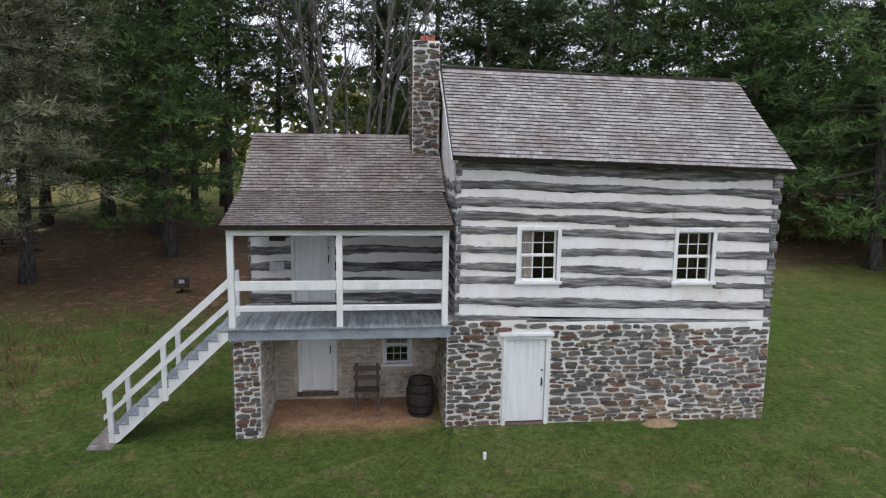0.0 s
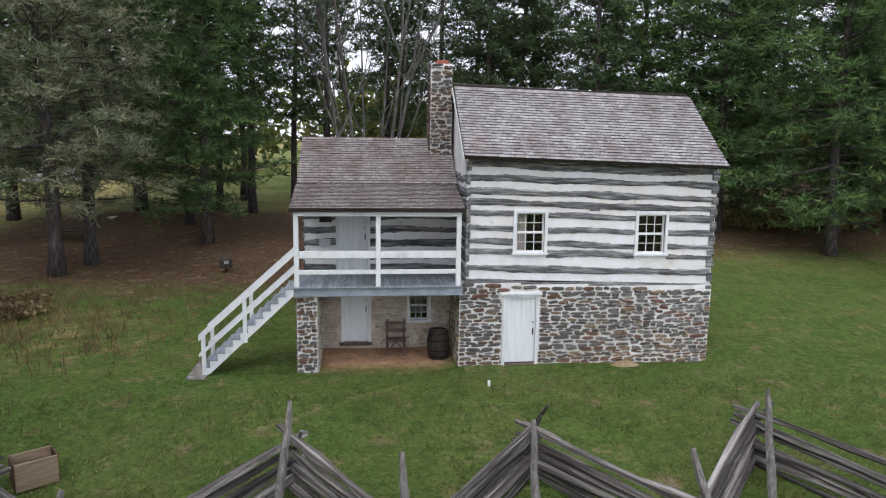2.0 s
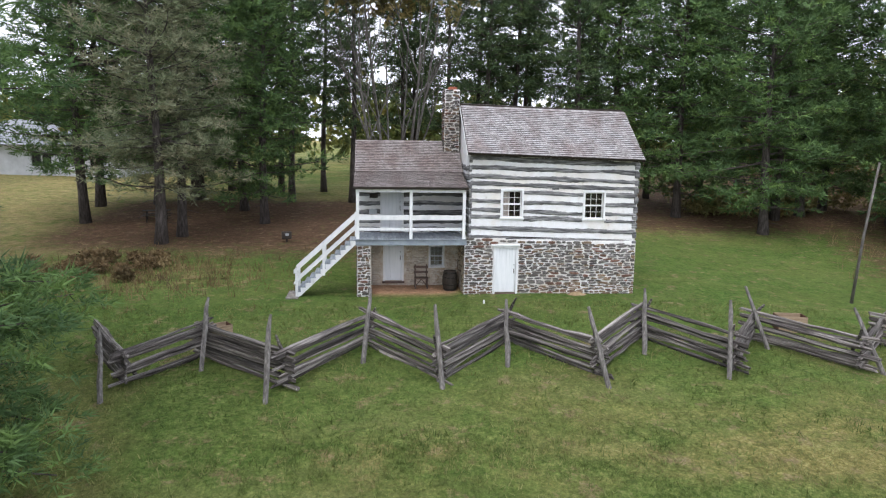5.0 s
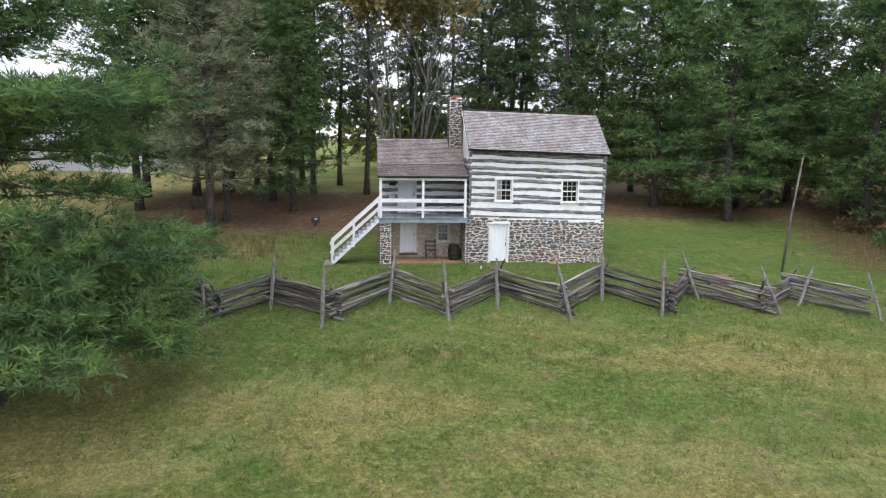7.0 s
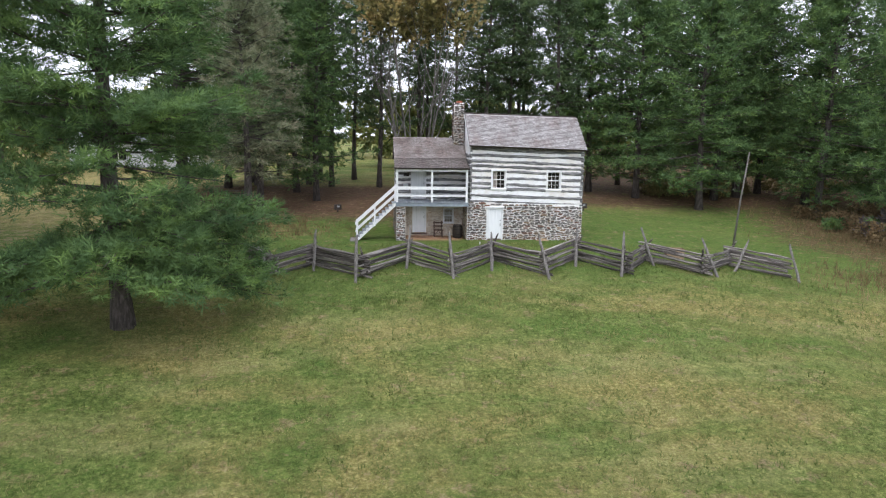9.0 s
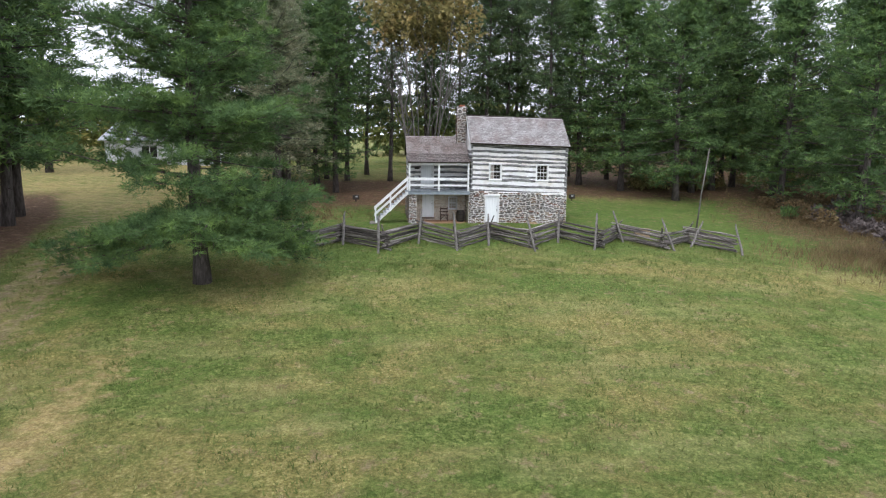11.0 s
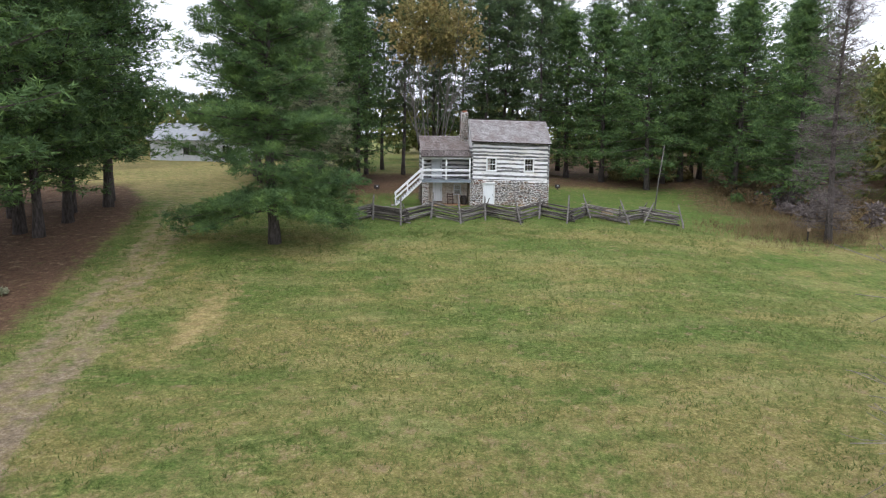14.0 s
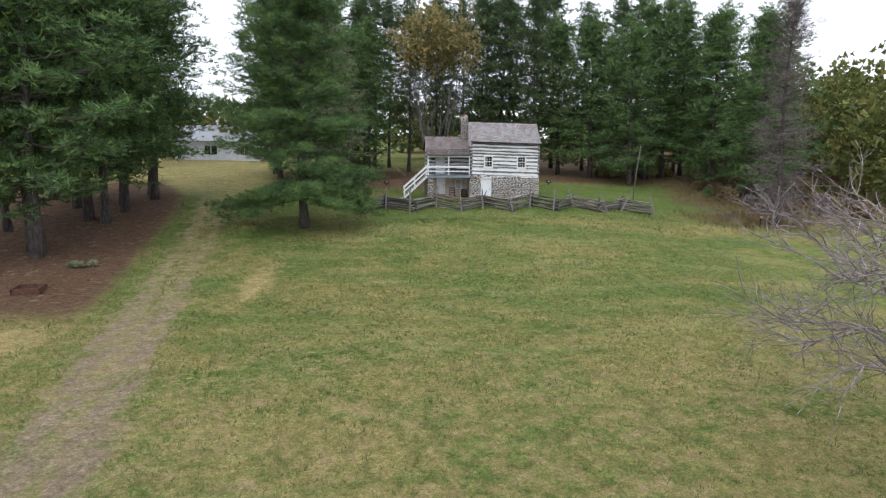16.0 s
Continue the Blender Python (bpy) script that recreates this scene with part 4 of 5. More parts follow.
# outside stair
SX0, SX1, SZ = -7.22, -4.76, 2.45
stair = part("stair", Geo().box(-4.76, -4.7, -0.36, 0.72, 2.2, 2.44).mesh("stair", M_WHITE), house, "steep white wooden stair with grey treads")
N = 12
run, rise = (SX1 - SX0) / N, (SZ - 0.12) / N
for i in range(N):
    x, z = SX0 + run * i, 0.12 + rise * (i + 1)
    part("tread", Geo().box(x - 0.04, x + run + 0.01, -0.40, 0.74, z - 0.035, z).mesh("tread", M_DECK, bevel=0.006), stair, "worn grey tread")
for y in (-0.38, 0.68):
    g = Geo()
    for i in range(N):
        x, z = SX0 + run * i, 0.12 + rise * i
        k = len(g.v)
        low = 0.26
        for yy in (y, y + 0.045):
            g.v += [(x, yy, max(z - low + 0.06, 0.02)), (x + run, yy, z + rise - low + 0.06), (x + run, yy, z + rise - 0.036), (x, yy, z + rise - 0.036)]
        g.f += [(k, k + 1, k + 2, k + 3), (k + 7, k + 6, k + 5, k + 4), (k, k + 4, k + 5, k + 1), (k + 3, k + 2, k + 6, k + 7), (k, k + 3, k + 7, k + 4), (k + 1, k + 5, k + 6, k + 2)]
    part("stringer", g.mesh("stringer", M_WHITE, weld=True), stair)
    s = rise / run
    for q in (0.02, 0.47, 1.0 if y > 0 else 0.0):
        if q == 0.0:
            continue
        x = SX0 + (SX1 - SX0) * q
        z = 0.12 + (SZ - 0.12) * q
        part("baluster", Geo().box(x - 0.05, x + 0.05, y - 0.03, y + 0.06, max(z - 0.25, 0.02), z + 1.05).mesh("baluster", M_WHITE, bevel=0.006), stair)
    for h0, h1 in ((0.92, 1.1), (0.47, 0.58)):
        g = Geo()
        k = 0
        for yy in (y - 0.055, y - 0.025):
            g.v += [(SX0 - 0.06, yy, 0.12 + h0), (SX1 + 0.05, yy, SZ + h0), (SX1 + 0.05, yy, SZ + h1), (SX0 - 0.06, yy, 0.12 + h1)]
        g.f += [(0, 1, 2, 3), (7, 6, 5, 4), (0, 4, 5, 1), (3, 2, 6, 7), (0, 3, 7, 4), (1, 5, 6, 2)]
        part("handrail", g.mesh("handrail", M_WHITE), stair)
tagged(new("step_stone", Geo().box(-7.62, -7.1, -0.62, 0.8, -0.08, 0.1).mesh("step_stone", M_STONE, bevel=0.04)), "flat grey stone at the foot of the stair", "step stone")

# bench and barrel under the porch
def bench(x, y, z):
    b = thing("bench", "small dark wooden bench with a slatted back", "bench", at=(x, y, z))
    part("seat", Geo().box(-0.3, 0.3, -0.2, 0.2, 0.42, 0.47).mesh("seat", M_BENCH, bevel=0.008), b)
    for zz in (0.62, 0.85):
        part("back_slat", Geo().box(-0.32, 0.32, 0.19, 0.22, zz, zz + 0.11).mesh("back_slat", M_BENCH, bevel=0.008), b)
    for xx in (-0.25, 0.25):
        part("back_post", Geo().box(xx - 0.03, xx + 0.03, 0.215, 0.255, 0.1, 1.02).mesh("back_post", M_BENCH, bevel=0.006), b)
        part("leg", Geo().tube([(xx, -0.1, 0.43), (xx * 1.05, -0.19, 0.0)], [0.035, 0.03], 6).mesh("leg", M_BENCH), b)
        part("leg", Geo().tube([(xx, 0.1, 0.43), (xx * 1.05, 0.2, 0.0)], [0.035, 0.03], 6).mesh("leg", M_BENCH), b)
        part("brace", Geo().tube([(xx, -0.13, 0.12), (0.0, -0.13, 0.42)], [0.022, 0.022], 5).mesh("brace", M_BENCH), b)
    return b


def barrel(x, y, z):
    b = thing("barrel", "dark wooden barrel with iron hoops, standing upright", "barrel", at=(x, y, z))
    prof = [(0.0, 0.27), (0.15, 0.31), (0.32, 0.335), (0.5, 0.335), (0.68, 0.31), (0.85, 0.27)]
    n = 16
    for s in range(n):
        g = Geo()
        for q in (s + 0.03, s + 0.97):
            a = 2 * math.pi * q / n
            for zz, rr in prof:
                g.v.append((rr * math.cos(a), rr * math.sin(a), zz))
            for zz, rr in prof:
                g.v.append(((rr - 0.03) * math.cos(a), (rr - 0.03) * math.sin(a), zz))
        p = len(prof)
        for i in range(p - 1):
            g.f += [(i, 2 * p + i, 2 * p + i + 1, i + 1), (p + i, p + i + 1, 3 * p + i + 1, 3 * p + i)]
        g.f.append((p - 1, 3 * p - 1, 4 * p - 1, 2 * p - 1))
        part("stave", g.mesh("stave", M_DARKWOOD), b)
    for zz, rr in ((0.08, 0.297), (0.27, 0.336), (0.58, 0.334), (0.77, 0.3)):
        g = Geo()
        for s in range(24):
            a = 2 * math.pi * s / 24
            for r0, h in ((rr, -0.02), (rr, 0.02), (rr - 0.02, 0.02), (rr - 0.02, -0.02)):
                g.v.append((r0 * math.cos(a), r0 * math.sin(a), zz + h))
        for s in range(24):
            t = (s + 1) % 24
            for k in range(4):
                j = (k + 1) % 4
                g.f.append((4 * s + k, 4 * t + k, 4 * t + j, 4 * s + j))
        part("hoop", g.mesh("hoop", M_IRON), b)
    g = Geo()
    g.tube([(0, 0, 0.78), (0, 0, 0.81)], [0.255, 0.255], 20)
    part("head", g.mesh("head", M_BENCH), b, "weathered round barrel head")
    return b


bench(-1.92, 1.05, 0.1)
barrel(-0.68, 0.72, 0.08)

# ---- the worm fence ----
VERT = [(-12.6, -6.6), (-11.0, -9.0), (-9.34, -6.9), (-6.55, -9.2), (-4.25, -6.2), (-2.14, -9.1), (0.5, -5.9), (2.68, -8.8), (5.3, -5.9), (7.05, -8.9), (9.2, -6.3), (11.4, -8.8), (14.4, -6.0), (16.4, -8.1)]
fence = thing("worm_fence", "weathered grey split-rail zigzag fence with leaning stakes", "fence")


def rail_mesh(seed):
    r = random.Random(seed)
    g = Geo()
    n = 7
    pts, rad = [], []
    for i in range(n):
        x = -0.5 + i / (n - 1)
        pts.append((x, 0.02 * r.uniform(-1, 1), 0.018 * r.uniform(-1, 1) - 0.05 * (1 - 4 * x * x)))
        rad.append(r.uniform(0.055, 0.085) * (0.75 if i in (0, n - 1) else 1))
    g.tube(pts, rad, 5, r, 0.3)
    return g.mesh("rail", M_RAIL)


RAILS = [rail_mesh(60 + i) for i in range(9)]
FR = random.Random(77)
for i in range(len(VERT) - 1):
    a, b = Vector((*VERT[i], gz(*VERT[i]))), Vector((*VERT[i + 1], gz(*VERT[i + 1])))
    d = b - a
    count = 9 if i not in (9, 11) else 8
    for k in range(count):
        z = 0.09 + 0.122 * k + (0.06 if i % 2 else 0.0) + FR.uniform(-0.04, 0.04)
        if FR.random() < 0.06 and 0 < k < count - 1:
            continue
        ja, jb = FR.uniform(-0.08, 0.08), FR.uniform(-0.08, 0.08)
        ext = d.normalized() * FR.uniform(0.12, 0.55)
        p, q = a - ext + Vector((0, 0, z + ja)), b + ext * FR.uniform(0.7, 1.2) + Vector((0, 0, z + jb))
        side = Vector((-d.y, d.x, 0)).normalized() * FR.uniform(-0.05, 0.05)
        x = (q - p)
        m = x.normalized().to_track_quat("X", "Z").to_matrix().to_4x4()
        m.translation = (p + q) / 2 + side
        th = FR.uniform(0.72, 1.28)
        part("rail", RAILS[FR.randrange(9)], fence, at=m @ Matrix.Rotation(FR.uniform(0, 6.28), 4, "X") @ Matrix.Diagonal((x.length, th, th, 1)))


def stake(x, y, top, r0=0.075, name="stake"):
    z = gz(x, y)
    rr = random.Random(int(x * 31 + y * 17))
    g = Geo()
    p, q = Vector((x, y, z - 0.15)), Vector(top)
    pts = [p.lerp(q, t) + Vector((rr.uniform(-0.02, 0.02), rr.uniform(-0.02, 0.02), 0)) for t in (0, 0.3, 0.6, 0.85, 1)]
    g.tube(pts, [r0, r0 * 1.05, r0, r0 * 0.85, r0 * 0.55], 6, rr, 0.22)
    part(name, g.mesh(name, M_STAKE if r0 > 0.07 else M_RAIL), fence)


for s in ((-11.3, -9.95, (-11.55, -9.05, 1.3)), (-9.2, -7.95, (-9.12, -7.05, 1.64)), (-7.0, -10.25, (-6.93, -9.35, 1.66)), (-4.41, -7.7, (-4.15, -6.8, 1.82)), (-2.13, -9.7, (-2.32, -8.8, 1.75)),
          (0.07, -8.2, (0.11, -7.3, 1.53)), (2.76, -9.8, (2.3, -8.9, 1.66)), (4.8, -7.5, (5.02, -6.6, 1.7)), (6.62, -9.5, (6.97, -8.6, 1.74)), (9.39, -7.1, (8.9, -6.2, 1.65)),
          (12.1, -9.1, (11.44, -8.2, 1.35)), (13.92, -7.4, (15.16, -6.5, 0.98)), (16.89, -8.9, (16.64, -8.0, 0.98))):
    stake(*s)
for i, (x, y) in enumerate(VERT[1:-1]):
    s = 1 if i % 2 else -1
    stake(x - 0.15 * s, y + 0.8, (x + 0.22 * s, y - 0.22, gz(x, y) + 1.36 + 0.1 * (i % 3)), 0.06)


# ---- trees ----
def needles(name, centres, dirs, rng, per, length, width, material, spread=0.9):
    """Sprays of narrow blades round each centre."""
    c = np.repeat(np.array(centres), per, axis=0)
    d = np.repeat(np.array(dirs), per, axis=0)
    n = len(c)
    d = d + rng.normal(0, spread, (n, 3)) * np.array([1, 1, 0.75]) + np.array([0, 0, 0.25])
    d /= np.linalg.norm(d, axis=1, keepdims=True)
    side = np.cross(d, rng.normal(0, 1, (n, 3)))
    side /= np.linalg.norm(side, axis=1, keepdims=True) + 1e-9
    ln = length * rng.uniform(0.65, 1.25, (n, 1))
    wd = width * rng.uniform(0.7, 1.3, (n, 1))
    c = c + rng.normal(0, 0.05, (n, 3))
    v = np.stack([c - d * ln * 0.1 - side * wd, c - d * ln * 0.1 + side * wd, c + d * ln], 1).reshape(-1, 3)
    tri = np.arange(n * 3).reshape(-1, 3)
    return tri_mesh(name, v, tri, material)


def plumes(name, centres, dirs, rng, per, length, width, size, material):
    """Domed tufts: blades start on a short twig and stand out and up round it."""
    c = np.repeat(np.array(centres), per, axis=0)
    d = np.repeat(np.array(dirs), per, axis=0)
    n = len(c)
    out = rng.normal(0, 1, (n, 3))
    out /= np.linalg.norm(out, axis=1, keepdims=True)
    v = d * 0.5 + out * np.array([1, 1, 0.7]) + np.array([0, 0, 0.1])
    v /= np.linalg.norm(v, axis=1, keepdims=True)
    c = c + d * rng.uniform(-0.45, 0.45, (n, 1)) * size + out * np.array([0.3, 0.3, 0.1]) * size
    side = np.cross(v, d + rng.normal(0, 0.35, (n, 3)))
    side /= np.linalg.norm(side, axis=1, keepdims=True) + 1e-9
    ln = length * rng.uniform(0.6, 1.2, (n, 1))
    wd = width * rng.uniform(0.7, 1.3, (n, 1))
    p = np.stack([c - side * wd, c + side * wd, c + v * ln], 1).reshape(-1, 3)
    return tri_mesh(name, p, np.arange(n * 3).reshape(-1, 3), material)


def pine(seed, H, base, rmax, per=22, material=None, gap=0.0, droop=0.0, blade=(0.42, 0.026), label="", name="pine_tree", r0=0.28, tier=(0.85, 1.3), point=0.5,
         low=0.75, skirt=(), puff=0.85, tufts=9, step=0.95, count=(4, 6)):
    """A white pine: straight trunk, whorls of long level limbs, puffs of tufted needles on their outer parts."""
    r = random.Random(seed)
    rng = np.random.default_rng(seed)
    tree = thing(name, label or "tall white pine with level tiers of green needles", "pine tree")

    def axis(z):
        return Vector((0.15 * math.sin(z * 0.25 + seed), 0.15 * math.cos(z * 0.21 + seed * 2), z))

    g = Geo().tube([axis(z) for z in np.linspace(-0.4, H, 12)], [r0 * (1 - 0.93 * i / 11) * (1.35 if i == 0 else 1) for i in range(12)], 9, r, 0.08)
    tr = part("trunk", g.mesh("trunk", M_BARK, True), tree)
    limbs, cen, dr = Geo(), [], []
    lobes = [r.uniform(0.65, 1.18) for _ in range(7)]

    def limb(z, a, L, el, curl, t):
        o, path = axis(z), []
        bend = r.uniform(-0.3, 0.3)
        for i in range(7):
            q = i / 6
            w = a + bend * q
            path.append(o + Vector((math.cos(w) * L * q * math.cos(el), math.sin(w) * L * q * math.cos(el), L * (math.sin(el) * q + curl * (q * q - 0.3 * q)))))
        rb = 0.016 + 0.011 * L
        limbs.tube(path, [rb * (1 - 0.85 * i / 6) for i in range(7)], 4)
        q = r.uniform(0.3, 0.42) if t < 0.75 else 0.12
        while q < 1.03:                     # puffs of foliage on the outer limb, alternately to both sides
            i = min(5, int(q * 6))
            p = path[i].lerp(path[i + 1], min(1.0, q * 6 - i))
            fwd = (path[i + 1] - path[i]).normalized()
            out = Vector((-fwd.y, fwd.x, 0)).normalized()
            w = puff * r.uniform(0.65, 1.2) * (0.6 + 0.4 * min(1.0, L / 3.5))
            off = 0.0 if q > 0.93 else r.uniform(-1, 1) * (0.2 + 0.2 * L) * math.sin(math.pi * min(1.0, 0.1 + q * 0.85))
            mid = p + out * off + fwd * abs(off) * 0.3 + Vector((0, 0, r.uniform(-0.12, 0.2)))
            if abs(off) > 0.4:
                limbs.tube([p - fwd * abs(off) * 0.3, mid], [0.02, 0.008], 3)
            for _ in range(tufts):
                u = Vector((r.gauss(0, 1), r.gauss(0, 1), r.gauss(0.25, 0.8))).normalized()
                k = r.uniform(0.55, 1.0)
                cen.append(tuple(mid + Vector((u.x * w * k, u.y * w * k, u.z * w * k * 0.52))))
                dr.append(tuple((u + fwd * 0.5 + Vector((0, 0, 0.2))).normalized()))
            q += puff * step / max(0.9, L) * r.uniform(0.75, 1.25)

    z = base * 0.4
    while z < base:                         # dead stubs on the bare trunk
        a, L = r.uniform(0, 6.28), r.uniform(0.5, 2.2)
        o = axis(z)
        limbs.tube([o, o + Vector((math.cos(a), math.sin(a), -0.05)) * L * 0.6, o + Vector((math.cos(a + 0.2), math.sin(a + 0.2), -0.14)) * L], [0.03, 0.02, 0.008], 4)
        z += r.uniform(0.35, 0.9)
    for z, a, L, el, curl in skirt:
        limb(z, a, L, el, curl, 0.0)
    z = base
    while z < H - 0.3:
        t = (z - base) / (H - base)
        prof = (low + (1 - low) * t / 0.16 if t < 0.16 else 1.0) * (1 - max(0.0, t - 0.1) / 0.92) ** point + 0.05
        n, a0, big = r.randint(*count), r.uniform(0, 6.28), r.uniform(0.7, 1.12)
        for k in range(n):
            if r.random() < gap:
                continue
            a = a0 + 6.28 * k / n + r.uniform(-0.3, 0.3)
            L = rmax * prof * big * lobes[int(a / 6.2832 * 7) % 7] * r.uniform(0.65, 1.12)
            limb(z + r.uniform(-0.4, 0.4), a, L, 0.7 * t * t + 0.04 - droop * (1 - t) + r.uniform(-0.2, 0.2), r.uniform(0.02, 0.22), t)
        z += r.uniform(*tier) * (1 - 0.5 * t)
    for q in range(4):
        cen.append(tuple(axis(H - 0.35 * q)))
        dr.append((0, 0, 1))
    ob = part("branchwork", limbs.mesh("branchwork", M_BARK), tr)
    ob["kind"] = "stuff"
    part("crown", plumes("crown", cen, dr, rng, per, blade[0], blade[1], 0.3, material or M_NEEDLE), tree)
    return tree


def grow(ob, x, y, turn, s=1.0, label=""):
    c = copy_thing(ob, Matrix.Translation((x, y, gz(x, y) - 0.05)) @ Matrix.Rotation(turn, 4, "Z") @ Matrix.Scale(s, 4))
    if label:
        c["label"] = label
    return c


def settle(ob, x, y, turn=0.0, s=1.0):
    ob.matrix_basis = Matrix.Translation((x, y, gz(x, y) - 0.05)) @ Matrix.Rotation(turn, 4, "Z") @ Matrix.Scale(s, 4)
    return ob


SK = random.Random(4)
SKIRT = [(2.9 + 1.4 * SK.random(), a, L, -0.3 - 0.12 * SK.random(), 0.12) for a, L in ((2.75, 8.4), (3.2, 7.4), (3.7, 6.0), (2.3, 6.4), (4.5, 4.6), (5.3, 4.8), (5.9, 5.6), (6.25, 6.4), (0.4, 6.2), (1.0, 5.2), (1.6, 5.0))]
SKIRT += [(2.5, 2.95, 7.4, -0.22, 0.0), (2.8, 6.15, 5.6, -0.15, 0.05), (2.6, 0.15, 5.2, -0.2, 0.05), (4.6, 6.0, 6.0, -0.1, 0.1), (4.5, 0.3, 6.2, -0.12, 0.1), (4.0, 5.6, 5.0, -0.2, 0.1), (4.9, 5.1, 4.2, -0.05, 0.1), (3.6, 4.9, 3.6, -0.1, 0.1)]
SKIRT += [(3.7 + 0.2 * k, 3.35 + 0.37 * k + 0.2 * SK.random(), 4.4 + 1.6 * SK.random(), -0.2 - 0.1 * SK.random(), 0.1) for k in range(9)]
SKIRT += [(3.2 + 0.35 * k, 5.7 + 0.3 * k, 4.8 + 1.2 * SK.random(), -0.2, 0.08) for k in range(5)]
field_pine = settle(pine(3, 20.5, 5.6, 7.2, 16, low=0.9, droop=0.05, gap=0.0, tier=(0.75, 1.15), point=0.42, blade=(0.3, 0.02), puff=0.95, tufts=19, step=0.78, count=(6, 8), skirt=SKIRT,
                         label="large white pine alone in the meadow, low boughs drooping", r0=0.4), -15.95, -15.5, 0.0)
edge = [settle(pine(21 + i, 21 + 3 * i, 2.2 + i * 0.6, 5.8, 8, puff=1.1, step=1.15, tufts=11, droop=0.12, gap=0.0, count=(5, 6), tier=(0.8, 1.15), blade=(0.43, 0.044), label="broad white pine at the wood's edge, green to the ground", r0=0.34), x, y, i)
        for i, (x, y) in enumerate(((23.7, 16.6), (28.0, 21.5)))]
grove = [settle(pine(31 + i, 24 + 1.5 * i, 3.9, 7.0, 8, gap=0.0, droop=0.08, point=0.36, puff=1.15, step=1.15, tufts=11, count=(5, 6), tier=(0.8, 1.15), blade=(0.43, 0.044), label="white pine with a bare lower trunk in the grove", r0=0.34), x, y, i, 1.22 - 0.16 * i)
         for i, (x, y) in enumerate(((-32.4, -1.6), (-32.6, -9.0)))]
tall = [settle(pine(41 + i, 26 + i, 6.5, 4.2, 9, M_SHADENEEDLE, gap=0.2, puff=0.95, tufts=8, blade=(0.46, 0.042), tier=(0.95, 1.5), point=0.4, label="tall pine behind the house, needles coloured as in shade, trunk bare low down"), x, y, i)
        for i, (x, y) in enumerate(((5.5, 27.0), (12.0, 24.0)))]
thin = settle(pine(51, 19, 3.4, 5.2, 9, M_DRYNEEDLE, gap=0.0, droop=0.12, tier=(0.6, 0.95), tufts=8, blade=(0.36, 0.026), label="thin white pine with dry grey-brown needles", r0=0.32), -16.1, 11.4, 0.4)
TR = random.Random(5)
for trees, g in ((edge, "pines at the wood's edge"), (grove, "pines in the grove"), (tall, "pines behind the house"), ([thin], "thin pines")):
    for ob in trees:
        ob["group"] = g
for x, y in ((31.0, 23.3), (20.0, 22.5), (36.4, 19.6), (33.5, 13.5), (35.0, 26.0), (24.5, 27.5), (16.5, 27.0), (40.5, 12.0), (-11.2, 18.5), (-13.8, 24.5), (-19.5, 33), (34.0, 3.0), (44.0, 20.0)):
    grow(edge[TR.randrange(2)], x, y, TR.uniform(0, 6.28), TR.uniform(0.85, 1.1))
for x, y in ((-34.2, -4.9), (-32.6, -13.6), (-34.2, -12.4), (-37.7, -6.9), (-33.3, -22.8), (-34.6, -21.2), (-39, -16), (-42, -2), (-38, -27), (-47, 36),
             (-21, 27.5), (-18.2, 30), (-24.7, 26), (-23.0, 18.6)):
    grow(grove[TR.randrange(2)], x, y, TR.uniform(0, 6.28), TR.uniform(0.88, 1.1))
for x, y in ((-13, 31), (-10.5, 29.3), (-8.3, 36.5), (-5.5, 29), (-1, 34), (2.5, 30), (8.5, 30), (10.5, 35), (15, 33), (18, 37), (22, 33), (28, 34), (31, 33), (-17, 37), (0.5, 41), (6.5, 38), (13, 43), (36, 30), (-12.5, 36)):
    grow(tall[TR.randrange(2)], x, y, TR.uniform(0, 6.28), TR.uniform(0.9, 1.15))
grow(grove[1], -34.2, 3.0, 1.0, 1.25)
grow(thin, -15.4, 13.6, 2.0, 0.92)


def branchy(geo, r, p, d, length, rad, depth, tips, wander=0.35, kids=(2, 4), up=0.1, sides=5, shrink=0.66):
    """Forks a limb into ever finer ones; tips gathers the ends."""
    pts, n = [Vector(p)], (4 if rad > 0.012 else 2)
    dd = Vector(d).normalized()
    for i in range(n):
        dd = (dd + Vector((r.uniform(-1, 1), r.uniform(-1, 1), r.uniform(-1, 1))) * wander * 0.4 + Vector((0, 0, up * 0.3))).normalized()
        pts.append(pts[-1] + dd * length / n)
    geo.tube(pts, [max(0.009, rad * (1 - 0.5 * i / n)) for i in range(n + 1)], sides if rad > 0.02 else 3)
    if depth == 0:
        tips += [(tuple(q), tuple(dd)) for q in pts[1:]]
        return
    for _ in range(r.randint(*kids)):
        i = r.choice((n // 2, n - 1, n - 1, n))
        side = Vector((r.uniform(-1, 1), r.uniform(-1, 1), r.uniform(-0.5, 0.8))).normalized()
        branchy(geo, r, pts[i], (dd + side * r.uniform(0.5, 1.0)).normalized(), length * shrink * r.uniform(0.75, 1.2), rad * 0.5, depth - 1, tips, wander, kids, up, sides, shrink)
    branchy(geo, r, pts[-1], dd, length * shrink * 1.1, rad * 0.52, depth - 1, tips, wander, kids, up, sides, shrink)


